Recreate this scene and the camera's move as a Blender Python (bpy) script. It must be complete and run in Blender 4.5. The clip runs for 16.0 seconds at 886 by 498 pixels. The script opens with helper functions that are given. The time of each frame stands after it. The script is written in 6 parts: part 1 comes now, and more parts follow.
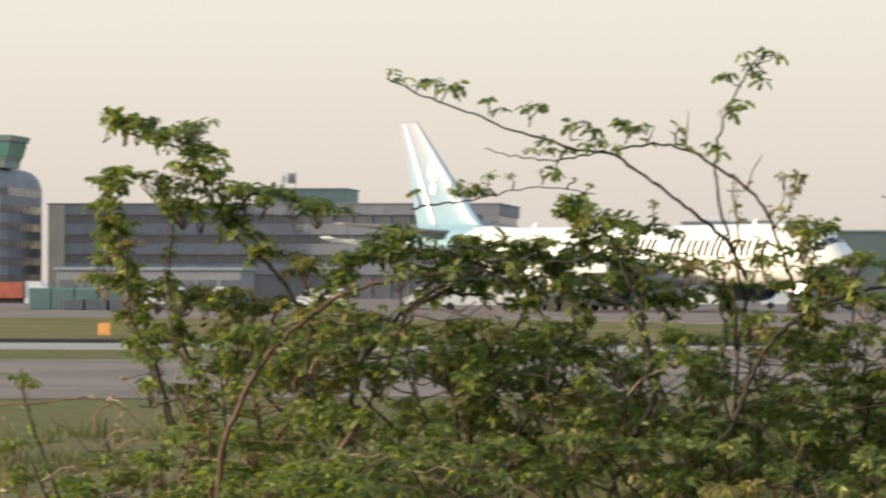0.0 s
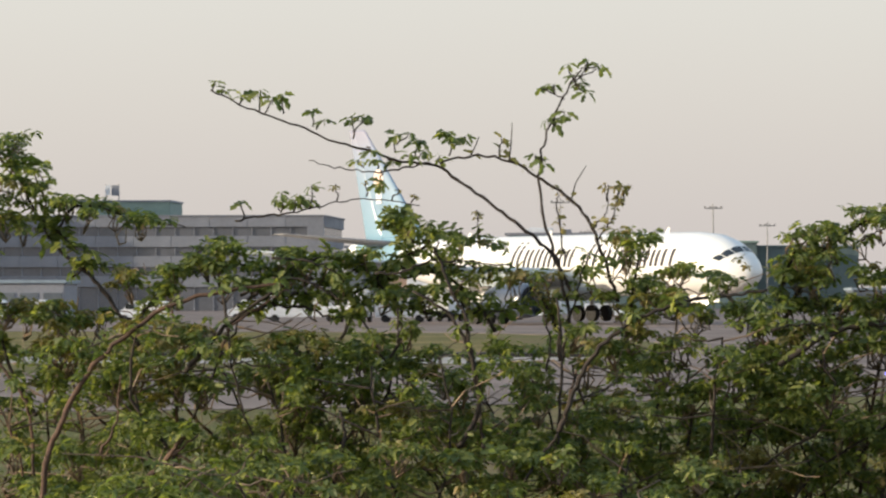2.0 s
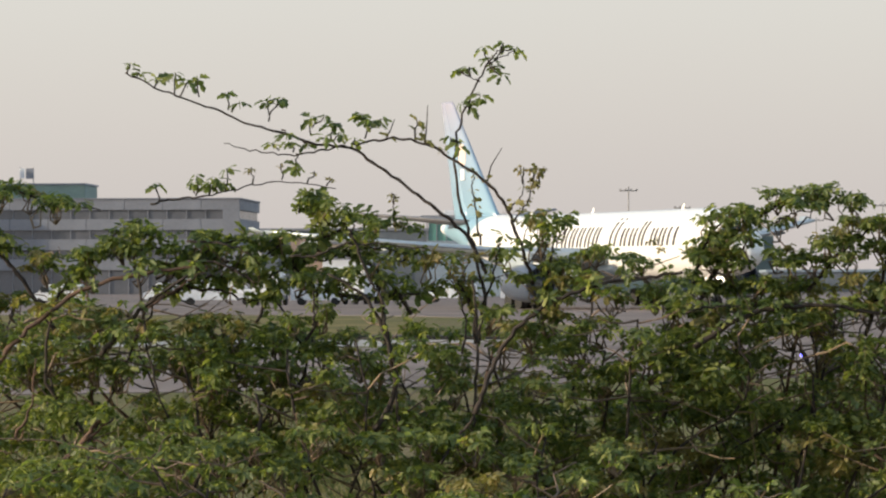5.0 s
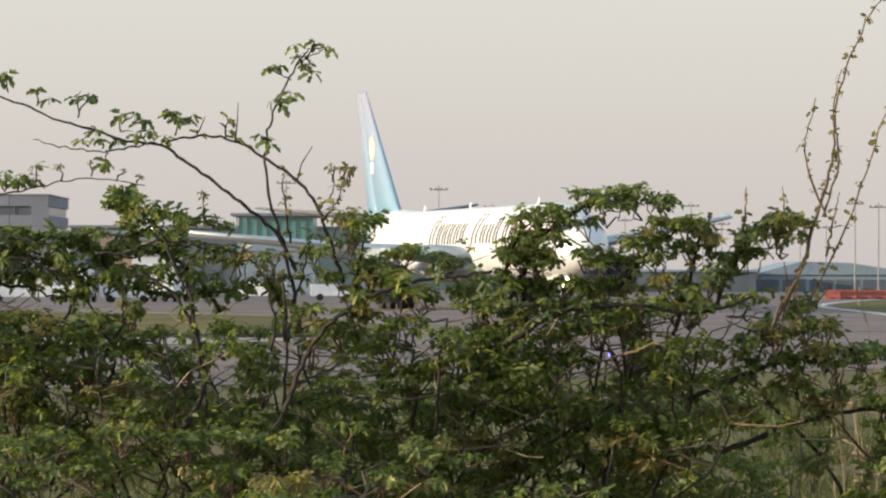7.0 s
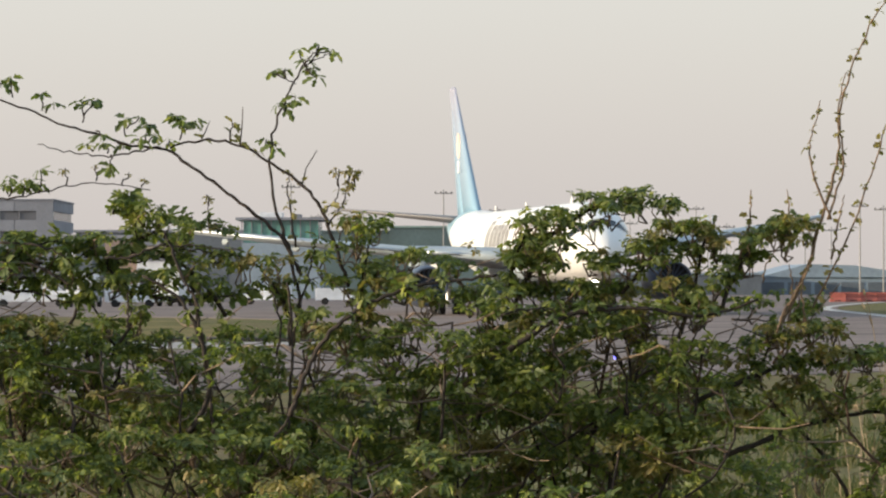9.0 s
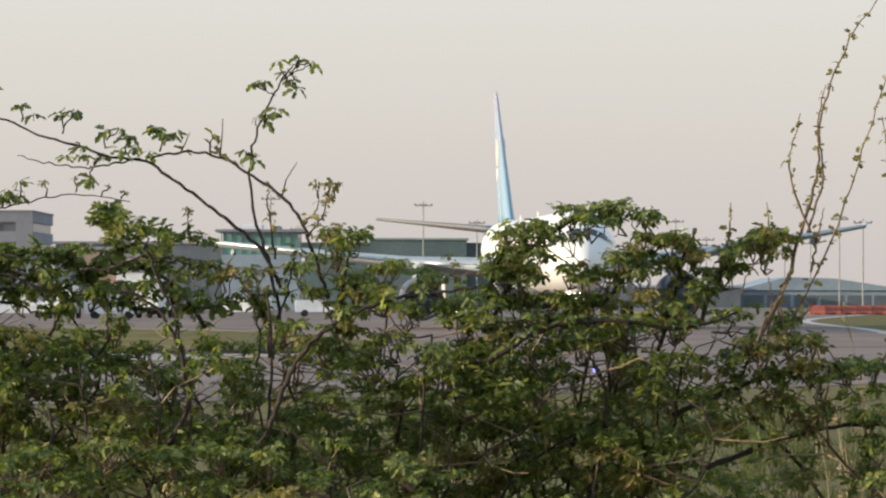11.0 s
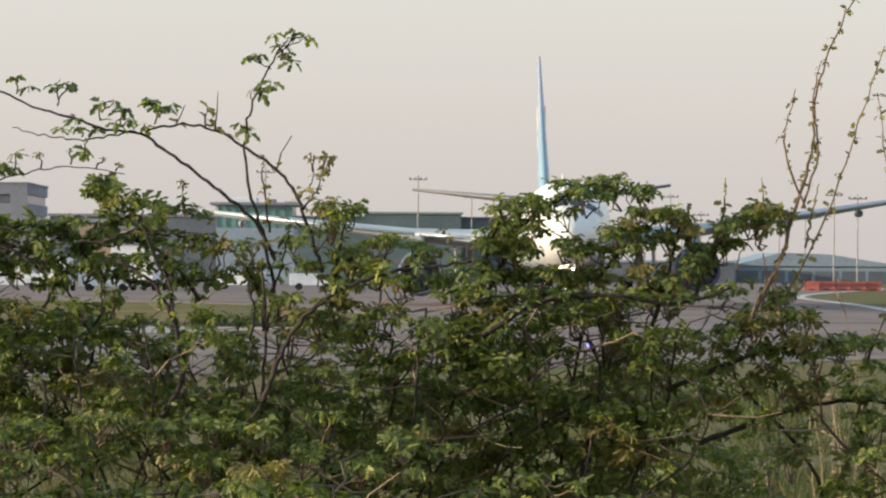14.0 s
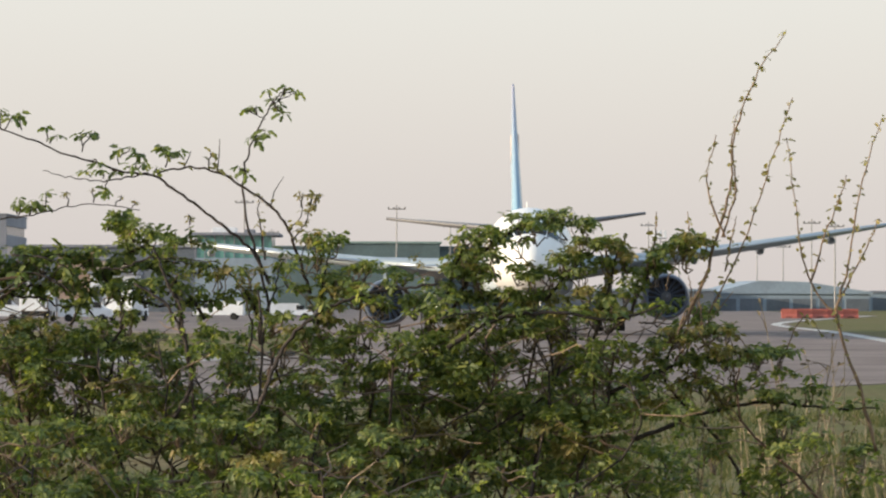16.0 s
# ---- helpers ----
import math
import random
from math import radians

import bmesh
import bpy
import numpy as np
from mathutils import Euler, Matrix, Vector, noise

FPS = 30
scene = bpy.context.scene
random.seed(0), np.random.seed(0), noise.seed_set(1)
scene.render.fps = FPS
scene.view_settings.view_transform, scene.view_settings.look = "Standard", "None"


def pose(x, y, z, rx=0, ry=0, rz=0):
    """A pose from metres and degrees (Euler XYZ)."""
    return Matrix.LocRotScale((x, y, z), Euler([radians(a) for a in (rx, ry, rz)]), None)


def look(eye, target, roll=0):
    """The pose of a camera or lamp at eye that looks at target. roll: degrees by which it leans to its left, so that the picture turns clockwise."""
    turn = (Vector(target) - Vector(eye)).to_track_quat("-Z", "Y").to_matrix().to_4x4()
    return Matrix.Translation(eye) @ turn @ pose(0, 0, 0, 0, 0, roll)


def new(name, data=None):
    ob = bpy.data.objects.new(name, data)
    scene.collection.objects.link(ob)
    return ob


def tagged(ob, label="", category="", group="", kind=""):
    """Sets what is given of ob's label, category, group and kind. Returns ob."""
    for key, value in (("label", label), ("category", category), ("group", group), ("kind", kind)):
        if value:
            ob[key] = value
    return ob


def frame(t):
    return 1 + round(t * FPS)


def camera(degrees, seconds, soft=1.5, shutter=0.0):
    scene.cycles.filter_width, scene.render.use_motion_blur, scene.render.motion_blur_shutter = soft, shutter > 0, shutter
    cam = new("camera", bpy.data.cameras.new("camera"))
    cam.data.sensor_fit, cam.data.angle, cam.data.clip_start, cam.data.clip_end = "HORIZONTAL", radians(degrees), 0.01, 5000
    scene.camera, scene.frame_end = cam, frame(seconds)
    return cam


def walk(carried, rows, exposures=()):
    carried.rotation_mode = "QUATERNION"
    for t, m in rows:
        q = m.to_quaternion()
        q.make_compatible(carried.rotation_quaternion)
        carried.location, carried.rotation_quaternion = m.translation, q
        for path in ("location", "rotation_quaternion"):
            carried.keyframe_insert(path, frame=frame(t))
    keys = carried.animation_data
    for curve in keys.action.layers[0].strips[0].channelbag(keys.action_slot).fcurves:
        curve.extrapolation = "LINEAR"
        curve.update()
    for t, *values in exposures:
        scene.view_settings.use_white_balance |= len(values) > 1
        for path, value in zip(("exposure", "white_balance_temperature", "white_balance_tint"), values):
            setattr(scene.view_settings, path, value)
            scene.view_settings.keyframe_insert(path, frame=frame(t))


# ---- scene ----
cam = camera(14.89, 16.0, soft=2.2, shutter=0.5)
EYE = 2.4
# seconds, yaw, pitch, lean in degrees, then the eye's shift in metres (right, ahead, up)
PATH = [
    (0, 7.514, 0.583, -0.150, 0.000, 0.000, 0.000),
    (0.5, 5.874, 0.631, -0.215, 0.000, 0.000, 0.000),
    (1, 5.066, 0.644, -0.043, 0.000, 0.000, 0.000),
    (1.5, 4.912, 0.736, 0.022, 0.000, 0.000, 0.000),
    (2, 4.550, 0.785, 0.032, 0.000, 0.000, 0.000),
    (2.5, 3.989, 0.911, 0.048, 0.000, 0.000, 0.000),
    (3, 3.671, 1.057, 0.221, 0.000, 0.000, 0.000),
    (3.5, 3.495, 1.031, 0.162, 0.000, 0.000, 0.000),
    (3.7, 3.428, 0.936, 0.162, 0.000, 0.000, 0.000),
    (5.8, 2.675, 0.420, -0.278, 0.000, 0.000, 0.000),
    (5.9, 2.296, 0.409, -0.533, 0.000, 0.000, 0.000),
    (6, 1.274, 0.399, -0.533, 0.000, 0.000, 0.000),
    (6.1, 0.415, 0.399, -0.533, 0.000, 0.000, 0.000),
    (6.2, -0.025, 0.399, -0.533, 0.000, 0.000, 0.000),
    (6.3, -0.111, 0.420, -0.300, 0.000, 0.000, 0.000),
    (6.5, -0.302, 0.420, -0.300, 0.000, 0.000, 0.000),
    (7, -0.086, 0.464, -0.162, 0.000, 0.000, 0.000),
    (7.5, -0.075, 0.467, -0.081, 0.000, 0.000, 0.000),
    (8, 0.022, 0.503, -0.009, 0.000, 0.000, 0.000),
    (8.5, -0.027, 0.515, 0.001, 0.000, 0.000, 0.000),
    (9, 0.000, 0.526, -0.000, 0.000, 0.000, 0.000),
    (9.5, -0.016, 0.511, 0.019, 0.000, 0.000, 0.000),
    (10, -0.230, 0.706, 0.016, 0.000, 0.000, 0.000),
    (10.2, -0.249, 0.735, 0.016, 0.000, 0.000, 0.000),
    (12.3, -0.332, 0.690, -0.564, 0.000, 0.000, 0.000),
    (12.5, -0.241, 0.537, -0.564, 0.000, 0.000, 0.000),
    (13, -0.316, 0.310, -0.492, 0.000, 0.000, 0.000),
    (13.5, -0.407, 0.266, -0.481, 0.000, 0.000, 0.000),
    (14, -0.438, 0.294, -0.396, 0.000, 0.000, 0.000),
    (14.5, -0.427, 0.482, -0.115, 0.000, 0.000, 0.000),
    (14.7, -0.393, 0.578, -0.140, 0.003, -0.313, -0.006),
    (15, -0.407, 0.753, -0.140, 0.008, -0.965, -0.016),
    (15.5, -0.583, 0.779, -0.140, 0.008, -0.987, -0.016),
    (16, -0.794, 0.792, -0.140, 0.009, -0.979, -0.015),
]
walk(cam, [(t, pose(x, y, EYE + z, 90 + pitch, lean, yaw)) for t, yaw, pitch, lean, x, y, z in PATH],
     [(0.0, 0.26, 6950, 10), (0.5, 0.18, 6750, 10), (1.5, 0.1, 6550, 10), (3.5, 0.02, 6500, 10), (7.0, 0.06, 6500, 10), (12.5, 0.08, 6500, 10), (14.5, 0.12, 6500, 10), (15.0, 0.2, 6500, 10), (16.0, 0.2, 6500, 10)])

# ---- light: low sun from the left, hazy sky ----
SUN_UP = 8.5
world = bpy.data.worlds.new("hazy_evening_sky")
scene.world = world
world.use_nodes = True
wn, wl = world.node_tree.nodes, world.node_tree.links
wn.clear()
sky = wn.new("ShaderNodeTexSky")
sky.sky_type, sky.sun_disc = "NISHITA", False
sky.sun_elevation, sky.sun_rotation = radians(SUN_UP), radians(-101)
sky.air_density, sky.dust_density, sky.ozone_density = 1.0, 4.0, 1.0
coord = wn.new("ShaderNodeTexCoord")
split = wn.new("ShaderNodeSeparateXYZ")
haze = wn.new("ShaderNodeValToRGB")
haze.color_ramp.elements[0].position, haze.color_ramp.elements[0].color = 0.0, (0.585, 0.535, 0.515, 1)
haze.color_ramp.elements[1].position, haze.color_ramp.elements[1].color = 0.14, (0.68, 0.675, 0.64, 1)
high = haze.color_ramp.elements.new(0.5)
high.color = (0.34, 0.46, 0.60, 1)
sky_out = wn.new("ShaderNodeBackground")
sky_out.inputs["Strength"].default_value = 0.06
haze_out = wn.new("ShaderNodeBackground")
haze_out.inputs["Strength"].default_value = 0.98
both = wn.new("ShaderNodeAddShader")
out = wn.new("ShaderNodeOutputWorld")
wl.new(coord.outputs["Generated"], split.inputs[0])
wl.new(split.outputs["Z"], haze.inputs[0])
wl.new(sky.outputs[0], sky_out.inputs["Color"])
wl.new(haze.outputs[0], haze_out.inputs["Color"])
wl.new(sky_out.outputs[0], both.inputs[0])
wl.new(haze_out.outputs[0], both.inputs[1])
wl.new(both.outputs[0], out.inputs["Surface"])

lamp = bpy.data.lights.new("sun", "SUN")
lamp.energy, lamp.angle, lamp.color = 5.6, radians(0.6), (1.0, 0.85, 0.64)
sun = new("sun", lamp)
sun.matrix_world = look((-100 * math.cos(radians(SUN_UP)), -21, 100 * math.sin(radians(SUN_UP))), (0, 0, 0))


# ---- materials ----
def mat(name, color, rough=0.6, metal=0.0, vary=0.15, size=1.0, fine=12.0, bump=0.2, depth=0.01, glow=0.0, spec=0.5, second=None, each=0.0):
    """A surface with stains at one scale and grain at another; second: the colour of the stains; each: variation from piece to piece."""
    m = bpy.data.materials.new(name)
    m.use_nodes = True
    n, l = m.node_tree.nodes, m.node_tree.links
    b = n["Principled BSDF"]
    b.inputs["Roughness"].default_value, b.inputs["Metallic"].default_value = rough, metal
    b.inputs["Specular IOR Level"].default_value = spec
    tc = n.new("ShaderNodeTexCoord")
    big, small = n.new("ShaderNodeTexNoise"), n.new("ShaderNodeTexNoise")
    big.inputs["Scale"].default_value, small.inputs["Scale"].default_value = 1 / size, fine / size
    big.inputs["Detail"].default_value, small.inputs["Detail"].default_value = 4, 3
    l.new(tc.outputs["Object"], big.inputs["Vector"])
    l.new(tc.outputs["Object"], small.inputs["Vector"])
    ramp = n.new("ShaderNodeValToRGB")
    c2 = second or tuple(c * (1 - vary) for c in color)
    c1 = tuple(min(1, c * (1 + vary * 0.5)) for c in color)
    ramp.color_ramp.elements[0].position, ramp.color_ramp.elements[0].color = 0.35, (*c2, 1)
    ramp.color_ramp.elements[1].position, ramp.color_ramp.elements[1].color = 0.62, (*c1, 1)
    l.new(big.outputs["Fac"], ramp.inputs[0])
    grain = n.new("ShaderNodeMix")
    grain.data_type, grain.blend_type = "RGBA", "MULTIPLY"
    grain.inputs["Factor"].default_value = min(1.0, vary * 2)
    l.new(ramp.outputs[0], grain.inputs[6])
    l.new(small.outputs["Fac"], grain.inputs[7])
    last = grain.outputs[2]
    lift = n.new("ShaderNodeHueSaturation")
    lift.inputs["Value"].default_value = 1.0 + min(1.0, vary * 2) * 0.75
    l.new(last, lift.inputs["Color"])
    if each:
        info = n.new("ShaderNodeObjectInfo")
        span = n.new("ShaderNodeMapRange")
        span.inputs[3].default_value, span.inputs[4].default_value = 1 - each, 1 + each
        l.new(info.outputs["Random"], span.inputs[0])
        l.new(span.outputs[0], lift.inputs["Value"])
    l.new(lift.outputs[0], b.inputs["Base Color"])
    if bump:
        bp = n.new("ShaderNodeBump")
        bp.inputs["Strength"].default_value, bp.inputs["Distance"].default_value = bump, depth
        l.new(small.outputs["Fac"], bp.inputs["Height"])
        l.new(bp.outputs[0], b.inputs["Normal"])
    if glow:
        b.inputs["Emission Color"].default_value = (*color, 1)
        b.inputs["Emission Strength"].default_value = glow
    return m


def leaf_mat(name, dark, mid, light, through_light=0.3):
    m = bpy.data.materials.new(name)
    m.use_nodes = True
    n, l = m.node_tree.nodes, m.node_tree.links
    b, o = n["Principled BSDF"], n["Material Output"]
    geo, info, add = n.new("ShaderNodeNewGeometry"), n.new("ShaderNodeObjectInfo"), n.new("ShaderNodeMath")
    fr = n.new("ShaderNodeMath")
    fr.operation = "FRACT"
    l.new(geo.outputs["Random Per Island"], add.inputs[0])
    l.new(info.outputs["Random"], add.inputs[1])
    l.new(add.outputs[0], fr.inputs[0])
    ramp = n.new("ShaderNodeValToRGB")
    e = ramp.color_ramp.elements
    e[0].position, e[0].color = 0.0, (*dark, 1)
    e[1].position, e[1].color = 1.0, (*light, 1)
    k = e.new(0.6)
    k.color = (*mid, 1)
    l.new(fr.outputs[0], ramp.inputs[0])
    tex = n.new("ShaderNodeTexNoise")
    tex.inputs["Scale"].default_value = 90
    mix = n.new("ShaderNodeMix")
    mix.data_type, mix.blend_type = "RGBA", "OVERLAY"
    mix.inputs["Factor"].default_value = 0.5
    tc = n.new("ShaderNodeTexCoord")
    l.new(tc.outputs["Object"], tex.inputs["Vector"])
    l.new(ramp.outputs[0], mix.inputs[6])
    l.new(tex.outputs["Fac"], mix.inputs[7])
    l.new(mix.outputs[2], b.inputs["Base Color"])
    b.inputs["Roughness"].default_value = 0.55
    tr = n.new("ShaderNodeBsdfTranslucent")
    warm = n.new("ShaderNodeMix")
    warm.data_type, warm.blend_type = "RGBA", "MULTIPLY"
    warm.inputs["Factor"].default_value = 1.0
    warm.inputs[7].default_value = (1.35, 1.45, 0.65, 1)
    l.new(mix.outputs[2], warm.inputs[6])
    l.new(warm.outputs[2], tr.inputs["Color"])
    ms = n.new("ShaderNodeMixShader")
    ms.inputs[0].default_value = through_light
    l.new(b.outputs[0], ms.inputs[1])
    l.new(tr.outputs[0], ms.inputs[2])
    l.new(ms.outputs[0], o.inputs["Surface"])
    return m


def glass(name, color, rough=0.08):
    return mat(name, color, rough, 0.0, 0.15, 3, 8, 0.03, 0.01, spec=0.9)


LEAF = leaf_mat("hawthorn_leaf", (0.083, 0.114, 0.037), (0.155, 0.194, 0.060), (0.335, 0.343, 0.100), 0.45)
LEAF_NEW = leaf_mat("young_leaf", (0.17, 0.15, 0.055), (0.25, 0.225, 0.075), (0.34, 0.25, 0.11), 0.38)
BARK_TWIG = leaf_mat("twig_bark", (0.085, 0.056, 0.040), (0.165, 0.112, 0.076), (0.30, 0.215, 0.145), 0.0)
BARK = mat("hawthorn_bark", (0.042, 0.030, 0.024), 0.85, vary=0.4, size=0.03, bump=0.5, depth=0.002)
BARK_RED = mat("reddish_bark", (0.105, 0.058, 0.038), 0.8, vary=0.4, size=0.03, bump=0.5, depth=0.002)
BARK_DRY = mat("dry_bark", (0.21, 0.14, 0.088), 0.85, vary=0.4, size=0.03, bump=0.5, depth=0.002)
DRY_STALK = leaf_mat("dry_stalk", (0.13, 0.095, 0.055), (0.24, 0.175, 0.10), (0.36, 0.27, 0.16), 0.1)
BLADE = leaf_mat("grass_blade", (0.05, 0.07, 0.022), (0.12, 0.13, 0.045), (0.27, 0.22, 0.11), 0.25)
DRY_GRASS = mat("dry_verge_grass", (0.20, 0.155, 0.062), 0.95, vary=0.35, size=8, fine=26, bump=0.8, depth=0.05, spec=0.1, second=(0.13, 0.125, 0.045))
GRASS = mat("rough_airfield_grass", (0.125, 0.125, 0.046), 0.95, vary=0.42, size=6, fine=24, bump=0.8, depth=0.06, spec=0.1, second=(0.20, 0.155, 0.078))
ASPHALT = mat("worn_taxiway_asphalt", (0.245, 0.192, 0.168), 0.85, vary=0.24, size=7, fine=40, bump=0.3, depth=0.01, spec=0.12)
CONCRETE = mat("apron_concrete", (0.36, 0.33, 0.30), 0.85, vary=0.15, size=6, fine=30, bump=0.2, spec=0.3)
KERB = mat("pale_edge_marking", (0.55, 0.52, 0.47), 0.8, vary=0.25, size=1.5, bump=0.1)
DULL_BLACK = mat("dark_edge_strip", (0.03, 0.03, 0.03), 0.9, vary=0.2, size=1.0, bump=0.2)
CLAD = mat("grey_concrete_cladding", (0.28, 0.295, 0.34), 0.7, vary=0.14, size=6, fine=16, bump=0.1, each=0.06)
# cream render; on the terminal's left end the cream stands for low sun
CLAD_CREAM = mat("cream_and_sunlit_end_wall", (0.52, 0.45, 0.36), 0.8, vary=0.12, size=5, bump=0.1)
BAND = glass("dark_window_band", (0.11, 0.115, 0.135), 0.25)
GREEN_GLASS = glass("green_tinted_glass", (0.11, 0.29, 0.25), 0.15)
GREEN_CLAD = mat("grey_green_plant_room_panel", (0.20, 0.28, 0.255), 0.6, vary=0.12, size=4, bump=0.05)
TEAL = mat("dark_teal_sheet_roof", (0.10, 0.145, 0.15), 0.5, vary=0.2, size=8, bump=0.1)
BLUE_CLAD = mat("blue_grey_hangar_sheet", (0.25, 0.31, 0.37), 0.55, vary=0.15, size=7, bump=0.1)
DARK_CLAD = mat("dark_hangar_front", (0.12, 0.14, 0.165), 0.6, vary=0.2, size=5, bump=0.1)
BRICK = mat("brown_brickwork", (0.27, 0.21, 0.185), 0.85, vary=0.2, size=3, bump=0.2)
WHITE = mat("white_aircraft_paint", (0.82, 0.82, 0.80), 0.32, vary=0.05, size=6, bump=0.02)
GREY_PAINT = mat("grey_wing_paint", (0.33, 0.38, 0.41), 0.4, vary=0.08, size=4, bump=0.02)
# tailplane grey, darkened so that the colour holds the underside's shade
TAIL_SHADE_GREY = mat("shade_darkened_tailplane_grey", (0.16, 0.16, 0.17), 0.5, vary=0.08, size=4, bump=0.02)
METAL = mat("bare_leading_edge_metal", (0.50, 0.54, 0.57), 0.4, 0.6, vary=0.06, size=3, bump=0.02)
NACELLE = mat("blue_grey_nacelle_paint", (0.07, 0.09, 0.13), 0.3, vary=0.06, size=5, bump=0.02)
TITLE = mat("grey_title_paint", (0.07, 0.065, 0.07), 0.8, spec=0.15, vary=0.05, size=3, bump=0)
LOGO = mat("pale_amber_emblem_paint", (0.85, 0.66, 0.55), 0.4, vary=0.05, size=3, bump=0)
RUBBER = mat("black_tyre_rubber", (0.02, 0.02, 0.02), 0.85, vary=0.2, size=0.3, bump=0.2)
STEEL = mat("gear_leg_steel", (0.5, 0.5, 0.5), 0.4, 0.7, vary=0.1, size=0.5, bump=0.05)
PANE = glass("cockpit_glass", (0.015, 0.02, 0.025), 0.06)
# pole grey lightened: the haze over the far masts is in the colour
POLE = mat("haze_lightened_galvanised_pole", (0.30, 0.29, 0.285), 0.6, 0.2, vary=0.2, size=1, bump=0.05)
VAN = mat("white_vehicle_paint", (0.72, 0.74, 0.77), 0.35, vary=0.08, size=1, bump=0.02)
RED = mat("red_barrier_plastic", (0.40, 0.11, 0.08), 0.6, vary=0.2, size=1, bump=0.05)
ORANGE = mat("orange_sign_box", (0.80, 0.40, 0.14), 0.5, vary=0.1, size=0.5, bump=0.02)
HEADLIGHT = mat("lit_taxi_light", (1.0, 0.9, 0.7), 0.3, vary=0, bump=0, glow=25.0)
BLUE_LAMP = mat("lit_blue_taxiway_lamp", (0.07, 0.08, 1.0), 0.3, vary=0, bump=0, glow=3.0)


# ---- building tools ----
def mesh_of(name, bm, material, smooth=False):
    me = bpy.data.meshes.new(name)
    bm.to_mesh(me)
    bm.free()
    for m in material if isinstance(material, (list, tuple)) else (material,):
        me.materials.append(m)
    if smooth:
        me.polygons.foreach_set("use_smooth", [True] * len(me.polygons))
    return me


def part(name, bm, material, parent, label="", smooth=False):
    ob = new(name, mesh_of(name, bm, material, smooth))
    ob.parent = parent
    return tagged(ob, label) if label else ob


def top(name, label, category, group="", at=(0, 0, 0), turn=0, kind=""):
    ob = new(name)
    ob.matrix_basis = pose(*at, 0, 0, turn)
    return tagged(ob, label, category, group, kind)


def box(bm, x0, x1, y0, y1, z0, z1, bevel=0.0):
    r = bmesh.ops.create_cube(bm, size=1)
    v = r["verts"]
    bmesh.ops.scale(bm, vec=(x1 - x0, y1 - y0, z1 - z0), verts=v)
    bmesh.ops.translate(bm, vec=((x0 + x1) / 2, (y0 + y1) / 2, (z0 + z1) / 2), verts=v)
    if bevel:
        es = list({e for q in v for e in q.link_edges})
        bmesh.ops.bevel(bm, geom=es, offset=bevel, segments=2, affect="EDGES")
    return bm


def boxed(*a, **k):
    return box(bmesh.new(), *a, **k)


def rod(bm, p, q, r0, r1=None, sides=8):
    p, q = Vector(p), Vector(q)
    d = q - p
    m = Matrix.Translation((p + q) / 2) @ d.to_track_quat("Z", "Y").to_matrix().to_4x4()
    bmesh.ops.create_cone(bm, cap_ends=True, segments=sides, radius1=r0, radius2=r0 if r1 is None else r1, depth=d.length, matrix=m)
    return bm


def loft(rings, close=True):
    """A skin through rings of points."""
    bm = bmesh.new()
    vs = [[bm.verts.new(p) for p in ring] for ring in rings]
    n = len(rings[0])
    for a, b in zip(vs, vs[1:]):
        for i in range(n):
            bm.faces.new((a[i], a[(i + 1) % n], b[(i + 1) % n], b[i]))
    if close:
        bm.faces.new(vs[0][::-1])
        bm.faces.new(vs[-1])
    bmesh.ops.recalc_face_normals(bm, faces=bm.faces)
    return bm


def curve_points(pts, steps=5):
    """A smooth line through control points."""
    p = [Vector(q) for q in pts]
    p = [p[0] * 2 - p[1], *p, p[-1] * 2 - p[-2]]
    res = []
    for i in range(1, len(p) - 2):
        a, b, c, d = p[i - 1:i + 3]
        for k in range(steps):
            t = k / steps
            res.append(0.5 * (2 * b + (c - a) * t + (2 * a - 5 * b + 4 * c - d) * t * t + (3 * b - a - 3 * c + d) * t ** 3))
    return [*res, p[-2]]


# ---- ground, pavements ----
def lie(x, y):
    """The ground's height: a low bank under the hedge, flat beyond."""
    away = math.hypot(x * 0.3, y - 3)
    return 0.8 * max(0.0, min(1.0, 1 - (away - 8) / 14)) if away < 22 else 0.0


def ground_sheet():
    xs = [-4000, -1500, -600, -250, *range(-120, 121, 6), 250, 600, 1500, 4000]
    ys = [-4000, -1000, -300, -100, -40, *range(-24, 40, 2), *range(40, 300, 20), 400, 700, 1500, 4000]
    bm = bmesh.new()
    g = [[bm.verts.new((x, y, lie(x, y))) for x in xs] for y in ys]
    for i in range(len(ys) - 1):
        for j in range(len(xs) - 1):
            bm.faces.new((g[i][j], g[i][j + 1], g[i + 1][j + 1], g[i + 1][j]))
    return tagged(new("ground", mesh_of("ground", bm, GRASS, True)), "rough green and straw-coloured airfield grass", "ground", kind="structure")


